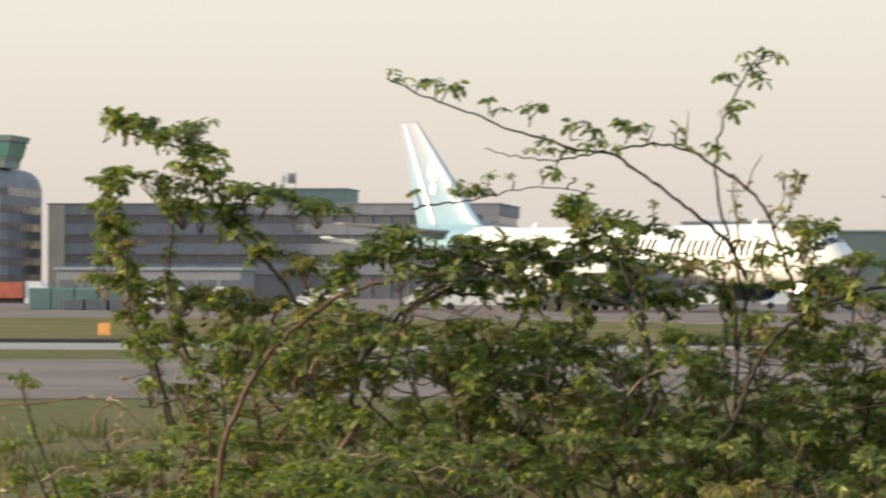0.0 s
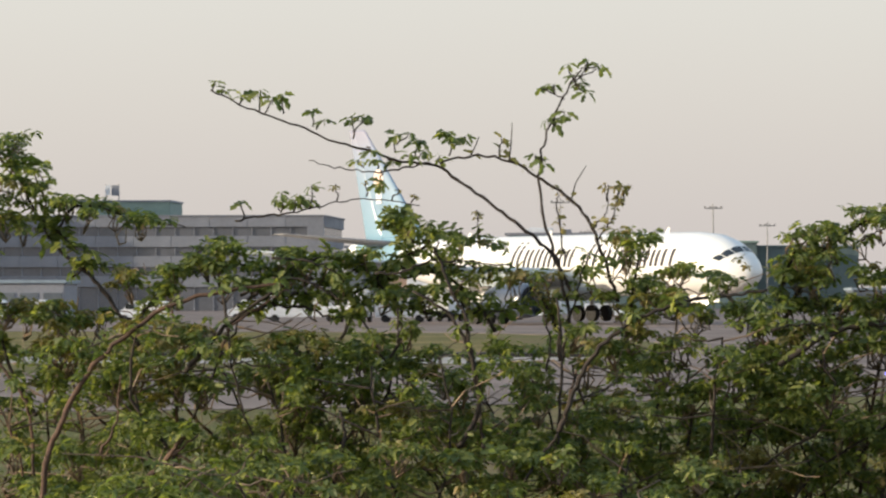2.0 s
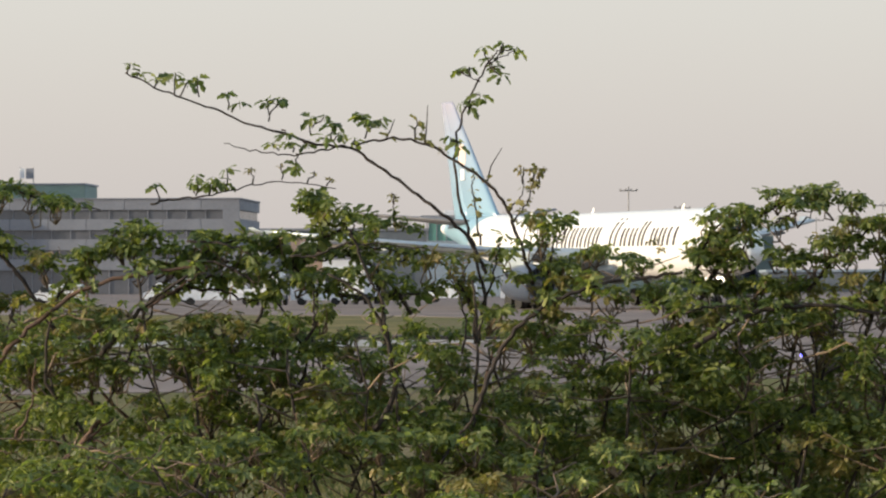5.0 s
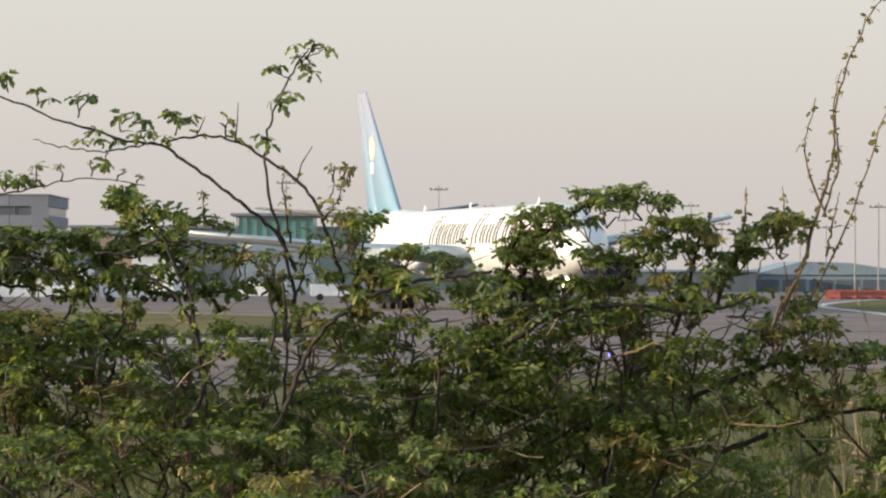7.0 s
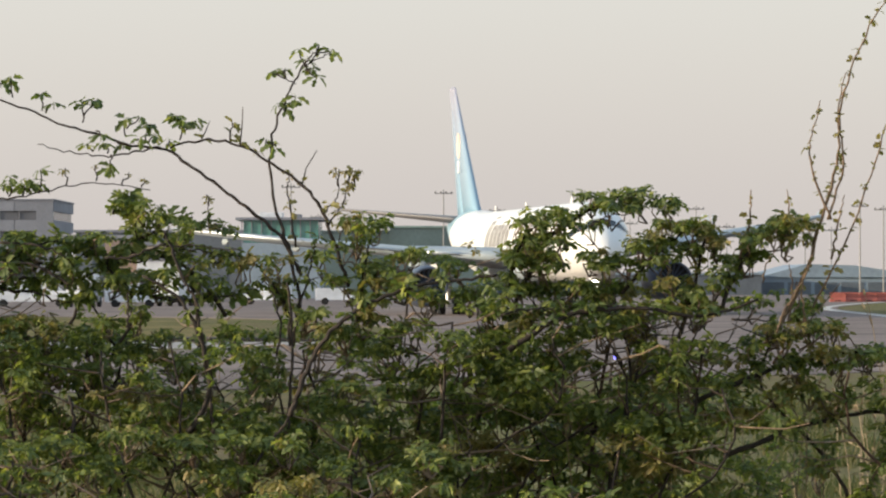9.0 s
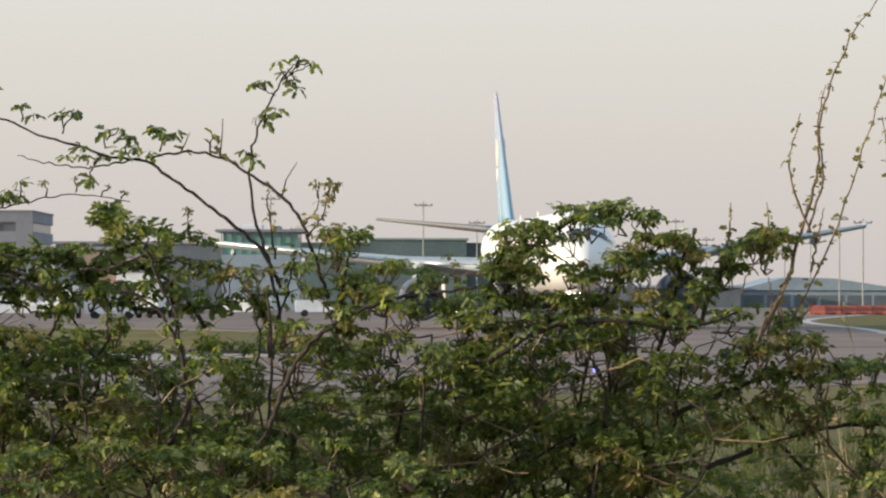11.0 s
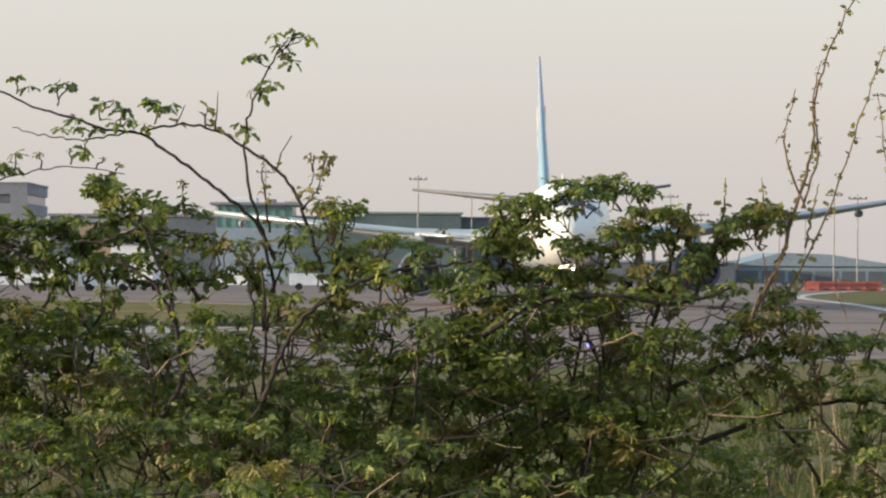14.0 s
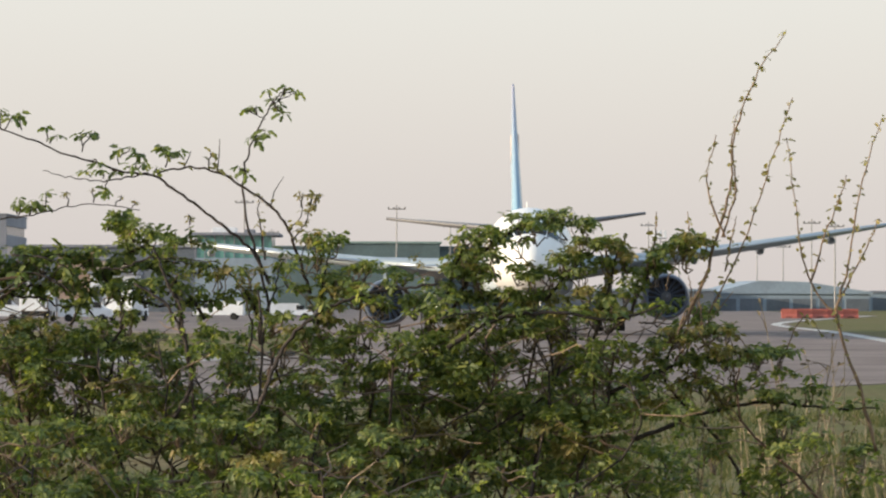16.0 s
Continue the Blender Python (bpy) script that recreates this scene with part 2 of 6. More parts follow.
def long_grass(count=26000):
    """Uneven tussocks of long grass between the hedge and the taxiway."""
    r = np.random.default_rng(5)
    verts, faces = [], []
    while len(faces) < count:
        y = 24 + 44 * r.random() ** 1.3
        x = y * r.uniform(-0.32, 0.2)
        if y > 62 + 0.75 * x + 4 * (x > 0) or noise.noise((x * 0.5, y * 0.16, 0)) < -0.12:
            continue
        high = 0.10 + 0.16 * r.random() + 0.22 * max(0.0, noise.noise((x * 0.8, y * 0.3, 4)))
        for k in range(7):
            px, py = x + r.normal(0, 0.10), y + r.normal(0, 0.25)
            z, lean, w = lie(px, py), r.normal(0, 0.10), r.uniform(0.012, 0.026)
            o = len(verts)
            verts += [(px - w, py, z - 0.03), (px + w, py, z - 0.03), (px + lean, py + r.normal(0, 0.05), z + high * r.uniform(0.5, 1.1))]
            faces.append((o, o + 1, o + 2))
    me = bpy.data.meshes.new("long_grass")
    me.from_pydata(verts, [], faces)
    me.materials.append(BLADE)
    return tagged(new("long_grass", me), "uneven long green and straw-coloured grass", "grass", kind="stuff")


def slab(name, outline, z, material, label, category, steps=6):
    pts = [Vector((x, y, z)) for x, y in outline]
    bm = bmesh.new()
    f = bm.faces.new([bm.verts.new(p) for p in pts])
    low = bmesh.ops.extrude_face_region(bm, geom=[f])
    bmesh.ops.translate(bm, vec=(0, 0, -0.3), verts=[v for v in low["geom"] if isinstance(v, bmesh.types.BMVert)])
    bmesh.ops.recalc_face_normals(bm, faces=bm.faces)
    return tagged(new(name, mesh_of(name, bm, material)), label, category, kind="structure")


def smooth_edge(pts, steps=6):
    return [(p.x, p.y) for p in curve_points([(x, y, 0) for x, y in pts], steps)]


ground_sheet()
long_grass()
NEAR_EDGE = smooth_edge([(-260, 40), (-60, 59), (-17, 68), (0, 78), (13, 91), (20, 112), (24.5, 145), (30, 220), (35, 300), (60, 420)])
FAR_EDGE = smooth_edge([(-90, 226), (-40, 224), (-16, 215), (-6, 190), (-2, 160), (-4, 132), (-12, 110), (-24, 103), (-60, 101), (-260, 92)])
slab("road_taxiway", [*NEAR_EDGE, (60, 640), (-300, 640), (-300, 226), *FAR_EDGE], 0.02, ASPHALT, "worn grey taxiway asphalt with pinkish evening light", "taxiway")
slab("ground_verge", [(-260, 136), (-60, 136.5), (-10, 136.5), (-8, 160), (-12, 188), (-20, 208), (-42, 219), (-90, 222), (-260, 222)], 0.016, DRY_GRASS, "dry tan and olive grass verge beyond the service road", "grass")
slab("road_service", [(-260, 116), (-60, 118), (-3, 119), (-3, 131), (-60, 131), (-260, 130)], 0.012, CONCRETE, "narrow pale concrete service road between grass strips", "road")
slab("kerb_channel", [(-260, 131.3), (-60, 132.3), (-4, 132.3), (-4, 135), (-60, 135), (-260, 134)], 0.14, DULL_BLACK, "low dark strip along the service road's far edge", "kerb")


def edge_line(name, pts, w, label):
    bm = bmesh.new()
    prev = None
    for i, (x, y) in enumerate(pts):
        a = Vector(pts[max(0, i - 1)])
        b = Vector(pts[min(len(pts) - 1, i + 1)])
        d = (b - a).normalized()
        n = Vector((-d.y, d.x)) * w / 2
        cur = bm.verts.new((x + n.x, y + n.y, 0.026)), bm.verts.new((x - n.x, y - n.y, 0.026))
        if prev:
            bm.faces.new((prev[0], prev[1], cur[1], cur[0]))
        prev = cur
    return tagged(new(name, mesh_of(name, bm, KERB)), label, "road marking", kind="structure")


edge_line("trim_edge_line", [(x - 0.9, y + 0.9) for x, y in NEAR_EDGE[34:]], 0.9, "pale painted taxiway edge line")

# ---- far buildings ----
def ribbon_building(name, label, x0, x1, y, depth, z1, storey, first, bands, category="building", end=True):
    """A flat-roofed block with light cladding panels and recessed dark window bands on the front."""
    b = top(name, label, category, at=(x0, y, 0))
    w = x1 - x0
    part("core", boxed(0.3, w - 0.3, 0.4, depth, -0.2, z1 - 0.3), BAND, b, "dark glazed window bands")
    zs = z1
    for i in range(bands):
        lo = zs - (first if i == 0 else storey * 0.55)
        n = max(1, round(w / 6))
        me = None
        for k in range(n):
            ob = new("cladding_panel", me or mesh_of("cladding_panel", boxed(0.02, w / n - 0.02, 0, 0.45, 0, zs - lo, bevel=0.03), CLAD))
            me = ob.data
            ob.parent, ob.location = b, (k * w / n, -0.05, lo)
        # left end is cream, not grey: the sunlight on it is in the colour
        part("side_cladding", boxed(-0.05, 0.42, 0.45, depth, lo, zs), CLAD_CREAM if end else CLAD, b, "end wall with low sunlight put into its cream colour")
        part("side_cladding", boxed(w - 0.42, w + 0.05, 0.45, depth, lo, zs), CLAD, b)
        zs = z1 - first - storey * 0.45 - i * storey
    for k in range(round(w / 3)):
        bm = boxed(k * 3 + 0.1, k * 3 + 0.22, 0.25, 0.5, 0, z1 - first)
        part("mullion", bm, CLAD, b)
    for k in (0, w - 2.6):
        # the left pier takes the same sunlit cream
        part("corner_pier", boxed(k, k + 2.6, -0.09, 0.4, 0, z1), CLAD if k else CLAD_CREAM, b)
    part("roof_edge", boxed(-0.2, w + 0.2, -0.2, depth + 0.2, z1, z1 + 0.25, bevel=0.04), CLAD, b)
    return b


D = 520
ribbon_building("terminal_building", "long grey flat-roofed terminal with dark window bands", -131.21, -59.80, D, 28, 14.62, 3.1, 1.6, 4)
pr = top("rooftop_plant_room", "grey-green panelled plant room on the terminal roof", "plant room", at=(-98.63, D + 3, 14.62))
part("wall", boxed(0, 14.39, 0, 12, 0.25, 2.4, bevel=0.05), GREEN_CLAD, pr)
part("roof", boxed(-0.2, 14.39 + 0.2, -0.2, 12.2, 2.4, 2.65), CLAD, pr)
rs = top("rooftop_sign", "small white framed sign on posts above the plant room", "sign", at=(-94.81, D + 5, 14.62 + 2.65))
for k in (0.1, 2.1):
    part("post", rod(bmesh.new(), (k, 0, 0), (k, 0, 2.6), 0.08), POLE, rs)
part("panel", boxed(0, 0.7, -0.1, 0.05, 0.9, 2.5, bevel=0.03), VAN, rs)
part("panel", boxed(0.95, 2.2, -0.1, 0.05, 0.8, 2.4, bevel=0.03), CLAD, rs)

# control tower block
tw = top("control_tower", "banded office block carrying a green-glazed control cabin", "tower", at=(-135.29, D - 10, 0))
part("body", loft([[(x, y, z) for x, y in ((0 - ins, 1 + ins), (-1 - ins, 0 + ins), (-40, 0 + ins), (-40, 22), (0 - ins, 22))] for z, ins in ((-0.2, 0), (17.2, 0), (18.8, 0.5), (19.9, 1.6), (20.4, 3.0))]), CLAD, tw, smooth=False)
for i in range(6):
    z = 2.4 + i * 2.7
    part("window_band", loft([[(0.05, 0.95, zz), (-1.02, -0.05, zz), (-40, -0.05, zz), (-40, 21, zz), (0.05, 21, zz)] for zz in (z, z + 1.25)]), BAND, tw)
    for k in range(10):
        part("mullion", boxed(-3 - k * 3, -2.85 - k * 3, -0.12, 0.1, z, z + 1.25), CLAD, tw)
cab = part("control_cabin", loft([[(cx + s * w, cy + q * w, z) for s, q in ((-1, -1), (1, -1), (1, 1), (-1, 1))] for z, w, cx, cy in ((20.2, 4.5, -5.2, 6), (21.3, 4.6, -5.2, 6), (21.4, 4.7, -5.2, 6), (24.2, 5.4, -5.2, 6), (24.3, 5.7, -5.2, 6), (25.2, 5.9, -5.2, 6))]), GREEN_CLAD, tw)
part("cabin_glazing", loft([[(-5.2 + s * w, 6 + q * w, z) for s, q in ((-1, -1), (1, -1), (1, 1), (-1, 1))] for z, w in ((21.9, 4.95), (24.0, 5.45))]), GREEN_GLASS, cab, "green-tinted cabin glass")
for k in range(5):
    part("cabin_mullion", rod(bmesh.new(), (-5.2 - 4.9 + k * 2.45, 6 - 4.98, 21.9), (-5.2 - 5.4 + k * 2.7, 6 - 5.5, 24.0), 0.09), CLAD, cab)


def shed(name, label, x0, x1, y, depth, z1, wall, roof, rise=0.0, bays=0, base=0.0, category="building"):
    """A low block with an optional pitched roof and recessed bays."""
    b = top(name, label, category, at=(x0, y, 0))
    w = x1 - x0
    part("wall", boxed(0, w, 0, depth, base - 0.2, z1, bevel=0.05), wall, b)
    if rise:
        part("roof", loft([[(-0.4, yy, z1 + 0.01), (w * 0.3, yy, z1 + rise), (w * 0.6, yy, z1 + rise * 0.9), (w + 0.4, yy, z1 + 0.3), (w + 0.4, yy, z1 + 0.01)] for yy in (-0.4, depth + 0.4)]), roof, b)
    else:
        part("roof", boxed(-0.3, w + 0.3, -0.3, depth + 0.3, z1, z1 + 0.4, bevel=0.05), roof, b)
    for k in range(bays):
        bw = w / bays
        part("bay_door", boxed(k * bw + 0.3, (k + 1) * bw - 0.3, -0.06, 0.1, base, z1 * 0.72), DARK_CLAD, b)
    return b


# low piers and sheds beside the terminal
shed("pier_building", "low dark pier building with a flat roof", -52.00, -27.52, 480, 16, 9.12, DARK_CLAD, CLAD, bays=9)
shed("brick_store", "pinkish brown brick store with a flat roof", -39.9, -35.6, 400, 10, 7.3, BRICK, CLAD, bays=0)
shed("low_workshop", "cream rendered workshop with dark doors beside the store", -35.4, -31.2, 394, 9, 6.4, CLAD_CREAM, CLAD, bays=3)
shed("white_canteen", "low white flat-roofed cabin block on the apron", -33.6, -28.6, 372, 7, 4.6, VAN, CLAD, bays=3)
pv = top("glazed_lounge", "green-glazed departure lounge on a grey base", "building", at=(-26.11, 440, 0))
lw = 10.12
part("base", boxed(0, lw, 0, 14, -0.2, 7.24), BLUE_CLAD, pv)
part("glazing", boxed(0.2, lw - 0.2, 0.2, 13.8, 7.24, 10.17, bevel=0.05), GREEN_GLASS, pv, "green-tinted glass walls")
part("roof", boxed(-0.8, lw + 0.8, -0.8, 14.8, 10.17, 10.54, bevel=0.05), CLAD, pv)
for k in range(9):
    part("mullion", boxed(k * lw / 8 - 0.06, k * lw / 8 + 0.06, 0.05, 0.3, 7.24, 10.17), CLAD, pv)
part("rooftop_unit", boxed(2, 5.2, 3, 6, 10.54, 11.27, bevel=0.1), VAN, pv)
part("rooftop_unit", boxed(6.2, 7.6, 3, 6, 10.54, 11.05, bevel=0.1), CLAD, pv)
shed("long_shed", "long dark teal shed with a flat roof", -22.40, 25.60, 600, 20, 10.80, TEAL, TEAL, bays=0)
shed("shed_annex", "taller dark green block at the end of the shed", -9.34, 7.75, 596, 3.5, 11.54, TEAL, GREEN_CLAD)
# hangars to the right of the taxiway
shed("hangar", "wide low blue-grey hangar with dark doors", 52.26, 78.71, 560, 40, 2.85, BLUE_CLAD, BLUE_CLAD, rise=2.2, bays=6)
shed("hangar", "long low grey hangar with a flat roof", 84.34, 109.21, 600, 30, 3.11, BLUE_CLAD, CLAD, bays=5)
shed("hangar", "dark low workshop beside the apron", 22.14, 50.91, 540, 30, 3.21, DARK_CLAD, BLUE_CLAD, bays=7)


def light_mast(x, y, h, heads=2):
    m = top("floodlight_mast", "tall thin grey apron floodlight mast", "light mast", "apron masts", at=(x, y, 0))
    part("pole", rod(bmesh.new(), (0, 0, -0.2), (0, 0, h + 0.5), 0.13, 0.08), POLE, m)
    part("crossarm", boxed(-1.3, 1.3, -0.07, 0.07, h - 0.22, h - 0.06), POLE, m)
    for k in range(heads * 2):
        part("floodlight", boxed(-1.2 + k * 2.4 / (heads * 2 - 1) - 0.15, -1.2 + k * 2.4 / (heads * 2 - 1) + 0.15, -0.2, 0.15, h - 0.06, h + 0.16, bevel=0.03), POLE, m)
    return m


for x, y, h in ((-21.07, 470, 15.40), (0.08, 500, 15.32), (41.81, 560, 14.25), (8.96, 560, 13.97), (33.10, 600, 12.50), (62.38, 480, 12.50), (63.97, 520, 13.84), (46.86, 560, 11.27), (76.80, 520, 13.14), (64.09, 600, 10.75), (68.72, 600, 11.32), (-22.10, 600, 13.64)):
    light_mast(x, y, h)

hm = top("high_mast_light", "tall apron mast with three white sunlit lamp housings", "light mast", at=(43.9, 562, 0))
part("pole", rod(bmesh.new(), (0, 0, -0.2), (0, 0, 12.2), 0.14, 0.09), POLE, hm)
part("crossarm", boxed(-1.1, 1.1, -0.07, 0.07, 11.95, 12.1), POLE, hm)
for k in range(3):
    part("lamp_housing", boxed(-1.0 + k * 0.78, -0.55 + k * 0.78, -0.25, 0.2, 12.1, 13.3, bevel=0.05), VAN, hm)


# ---- vehicles and apron clutter ----
def van(label, x, y, length=5.0, high=2.2, turn=0, paint=VAN):
    v = top("van", label, "van", "apron vehicles", at=(x, y, 0.02), turn=turn)
    prof = [(-length / 2, 0.45), (-length / 2, high - 0.1), (-length / 2 + 0.15, high), (length / 2 - 1.5, high), (length / 2 - 0.75, high * 0.62), (length / 2 - 0.1, high * 0.52), (length / 2, 0.45)]
    part("body", loft([[(a, yy * (1 if b < high * 0.6 else 0.92), b) for a, b in prof] for yy in (-0.95, 0.95)]), paint, v)
    part("side_window", boxed(length / 2 - 1.75, length / 2 - 1.0, -0.93, 0.93, high * 0.62, high * 0.88), PANE, v)
    for sx in (-length / 2 + 0.9, length / 2 - 0.9):
        for sy in (-0.85, 0.85):
            part("wheel", rod(bmesh.new(), (sx, sy - 0.12, 0.34), (sx, sy + 0.12, 0.34), 0.34, sides=14), RUBBER, v)
    part("bumper", boxed(length / 2 - 0.1, length / 2 + 0.08, -0.9, 0.9, 0.35, 0.6), RUBBER, v)
    return v


def box_truck(label, x, y, length=7.0, high=3.4, turn=0, paint=VAN):
    v = top("box_truck", label, "truck", "apron vehicles", at=(x, y, 0.02), turn=turn)
    part("cargo_box", boxed(-length / 2, length / 2 - 2.0, -1.2, 1.2, 0.95, high, bevel=0.05), paint, v)
    part("cab", loft([[(a, yy, b) for a, b in ((length / 2 - 1.9, 0.5), (length / 2 - 1.9, 2.5), (length / 2 - 0.6, 2.5), (length / 2, 1.5), (length / 2, 0.5))] for yy in (-1.1, 1.1)]), VAN, v)
    part("windscreen", loft([[(a, yy, b) for a, b in ((length / 2 - 0.57, 2.4), (length / 2 - 0.02, 1.55), (length / 2 - 0.1, 1.5), (length / 2 - 0.65, 2.35))] for yy in (-0.98, 0.98)]), PANE, v)
    part("chassis", boxed(-length / 2 + 0.2, length / 2 - 0.2, -0.9, 0.9, 0.5, 0.94), RUBBER, v)
    for sx in (-length / 2 + 1.2, length / 2 - 1.0):
        for sy in (-1.0, 1.0):
            part("wheel", rod(bmesh.new(), (sx, sy - 0.15, 0.48), (sx, sy + 0.15, 0.48), 0.48, sides=14), RUBBER, v)
    return v


van("white van parked on the apron edge", -37.0, 305, 6.8, 2.4, 4)
van("white van parked on the apron edge", -43.41, 320, 5.2, 2.0, 182)
box_truck("white high-sided catering truck", -31.70, 300, 5.4, 3.0, 86)
box_truck("white high-sided catering truck", -24.49, 310, 5.6, 3.4, 78)
van("white van parked on the apron edge", -27.45, 300, 4.8, 2.0, 0)
van("white van parked on the apron edge", -17.27, 330, 4.9, 1.8, 176)
van("white van parked on the apron edge", -10.2, 330, 4.4, 1.6, 4)
van("white van parked on the apron edge", -64.40, 300, 4.9, 2.0, 0)
van("white van parked on the apron edge", -63.70, 310, 4.6, 2.0, 180)
van("white van parked on the apron edge", -50.90, 300, 4.6, 1.9, 180)
box_truck("dark red fire tender on the apron", -79.15, 300, 7.0, 2.4, 0, RED)


def container(x, y, w, h, paint, label):
    c = top("cargo_container", label, "container", "apron containers", at=(x, y, 0.02))
    part("body", boxed(0, w, 0, 2.2, 0, h, bevel=0.06), paint, c)
    for k in range(5):
        part("rib", boxed(0.15 + k * (w - 0.4) / 4, 0.25 + k * (w - 0.4) / 4, -0.06, 0.02, 0.1, h - 0.1), CLAD, c)
    return c


for k in range(4):
    container(-74.92 + k * 2.1, 290, 2.0, 1.9, GREEN_GLASS, "green glass-fibre cargo container")
for k in range(3):
    container(-70.93 + k * 2.1, 286, 1.9, 0.9, DARK_CLAD, "low dark baggage trailer")
shed("apron_shelter", "grey apron equipment shelter", -94.87, -73.34, 380, 8, 3.79, CLAD, BLUE_CLAD, bays=8)


def marker_box(x, y, w, h):
    s = top("taxiway_sign", "small orange taxiway sign box on two short legs", "sign", "taxiway signs", at=(x, y, 0))
    part("box", boxed(0, w, 0, 0.25, 0.12, h, bevel=0.03), ORANGE, s)
    for k in (0.08, w - 0.14):
        part("leg", boxed(k, k + 0.06, 0.09, 0.15, -0.1, 0.12), POLE, s)
    return s


marker_box(-33.87, 143, 0.55, 0.66)
marker_box(58.78, 370, 1.9, 1.2)
for k in range(5):
    bar = top("traffic_barrier", "red plastic water-filled traffic barrier", "barrier", "red barriers", at=(42.46 + k * 1.75, 372 + k * 0.4, 0))
    part("body", loft([[(xx, yy, z) for xx, yy in ((0, -w), (1.7, -w), (1.7, w), (0, w))] for z, w in ((-0.05, 0.35), (0.25, 0.33), (0.5, 0.16), (1.05, 0.12))]), RED, bar)
    part("slot", boxed(0.5, 1.2, -0.34, -0.3, 0.05, 0.2), DULL_BLACK, bar)
wp = top("white_post", "white tapered marker post", "post", at=(57.15, 365, 0))
part("post", rod(bmesh.new(), (0, 0, -0.1), (0, 0, 2.6), 0.28, 0.2, 12), VAN, wp)
part("cap", rod(bmesh.new(), (0, 0, 2.6), (0, 0, 2.75), 0.22, 0.1, 12), VAN, wp)
tl = top("taxiway_light", "small lit blue taxiway edge light on a stem", "light", at=(4.60, 90.4, 0.0))
part("stem", rod(bmesh.new(), (0, 0, -0.05), (0, 0, 0.3), 0.03), POLE, tl)
part("lens", rod(bmesh.new(), (0, 0, 0.3), (0, 0, 0.40), 0.05, 0.04, 12), BLUE_LAMP, tl)


# ---- the airliner: x ahead, y to its left, origin on the ground at the main wheels, nose 28 m ahead ----
PLANE_PATH = [
    (0, -23.28, 293.75, -43.25),
    (1, -18.45, 290.28, -47.11),
    (2, -13.96, 285.08, -51.37),
    (3, -9.86, 278.70, -55.87),
    (4, -6.17, 271.63, -60.46),
    (5, -2.91, 264.27, -65.01),
    (6, -0.08, 256.95, -69.39),
    (7, 2.30, 249.92, -73.52),
    (8, 4.26, 243.34, -77.31),
    (9, 5.80, 237.32, -80.69),
    (10, 6.97, 231.85, -83.62),
    (11, 7.79, 226.88, -86.08),
    (12, 8.33, 222.25, -88.04),
    (13, 8.63, 217.75, -89.51),
    (14, 8.76, 214.20, -90.52),
    (14.5, 8.72, 213.10, -90.80),
    (15, 8.15, 212.60, -91.00),
    (15.5, 8.10, 212.30, -91.10),
    (16, 8.10, 212.10, -91.20),
]
plane = top("airliner", "white twin-engined wide-body airliner with light blue tail", "airplane")


def livery():
    """White body paint that turns light blue towards the tail, along a slanted line."""
    m = mat("white_and_blue_body_paint", (0.82, 0.82, 0.80), 0.3, vary=0.05, size=6, bump=0.015)
    n, l = m.node_tree.nodes, m.node_tree.links
    b = n["Principled BSDF"]
    white = b.inputs["Base Color"].links[0].from_socket
    tc, sp = n.new("ShaderNodeTexCoord"), n.new("ShaderNodeSeparateXYZ")
    l.new(tc.outputs["Object"], sp.inputs[0])
    mul, sm, ramp = n.new("ShaderNodeMath"), n.new("ShaderNodeMath"), n.new("ShaderNodeMapRange")
    mul.operation, mul.inputs[1].default_value = "MULTIPLY", -0.9
    l.new(sp.outputs["Z"], mul.inputs[0])
    l.new(sp.outputs["X"], sm.inputs[0])
    l.new(mul.outputs[0], sm.inputs[1])
    ramp.inputs[1].default_value, ramp.inputs[2].default_value = -25.2, -24.6
    ramp.inputs[3].default_value, ramp.inputs[4].default_value = 1.0, 0.0
    l.new(sm.outputs[0], ramp.inputs[0])
    tip = n.new("ShaderNodeMapRange")
    tip.inputs[1].default_value, tip.inputs[2].default_value = -28.6, -28.2
    l.new(sp.outputs["X"], tip.inputs[0])
    both = n.new("ShaderNodeMath")
    both.operation = "MULTIPLY"
    l.new(ramp.outputs[0], both.inputs[0])
    l.new(tip.outputs[0], both.inputs[1])
    mix = n.new("ShaderNodeMix")
    mix.data_type = "RGBA"
    l.new(both.outputs[0], mix.inputs["Factor"])
    l.new(white, mix.inputs[6])
    mix.inputs[7].default_value = (0.24, 0.40, 0.50, 1)
    l.new(mix.outputs[2], b.inputs["Base Color"])
    return m


def fin_paint():
    """Blue fin paint: cyan at the root, greyer towards the tip."""
    m = mat("blue_fin_paint", (0.2, 0.4, 0.5), 0.22, vary=0.05, size=5, bump=0.015)
    n, l = m.node_tree.nodes, m.node_tree.links
    tc, sp, ramp = n.new("ShaderNodeTexCoord"), n.new("ShaderNodeSeparateXYZ"), n.new("ShaderNodeValToRGB")
    rng = n.new("ShaderNodeMapRange")
    rng.inputs[1].default_value, rng.inputs[2].default_value = 7.0, 17.4
    l.new(tc.outputs["Object"], sp.inputs[0])
    l.new(sp.outputs["Z"], rng.inputs[0])
    l.new(rng.outputs[0], ramp.inputs[0])
    e = ramp.color_ramp.elements
    e[0].color, e[1].color = (0.23, 0.38, 0.49, 1), (0.33, 0.33, 0.42, 1)
    k = e.new(0.55)
    k.color = (0.27, 0.37, 0.48, 1)
    l.new(ramp.outputs[0], n["Principled BSDF"].inputs["Base Color"])
    return m


BODY_PAINT, FIN_PAINT = livery(), fin_paint()


def ring(x, zc, w, h, n=32):
    return [(28 - x, w * math.sin(2 * math.pi * k / n), zc + h * math.cos(2 * math.pi * k / n)) for k in range(n)]


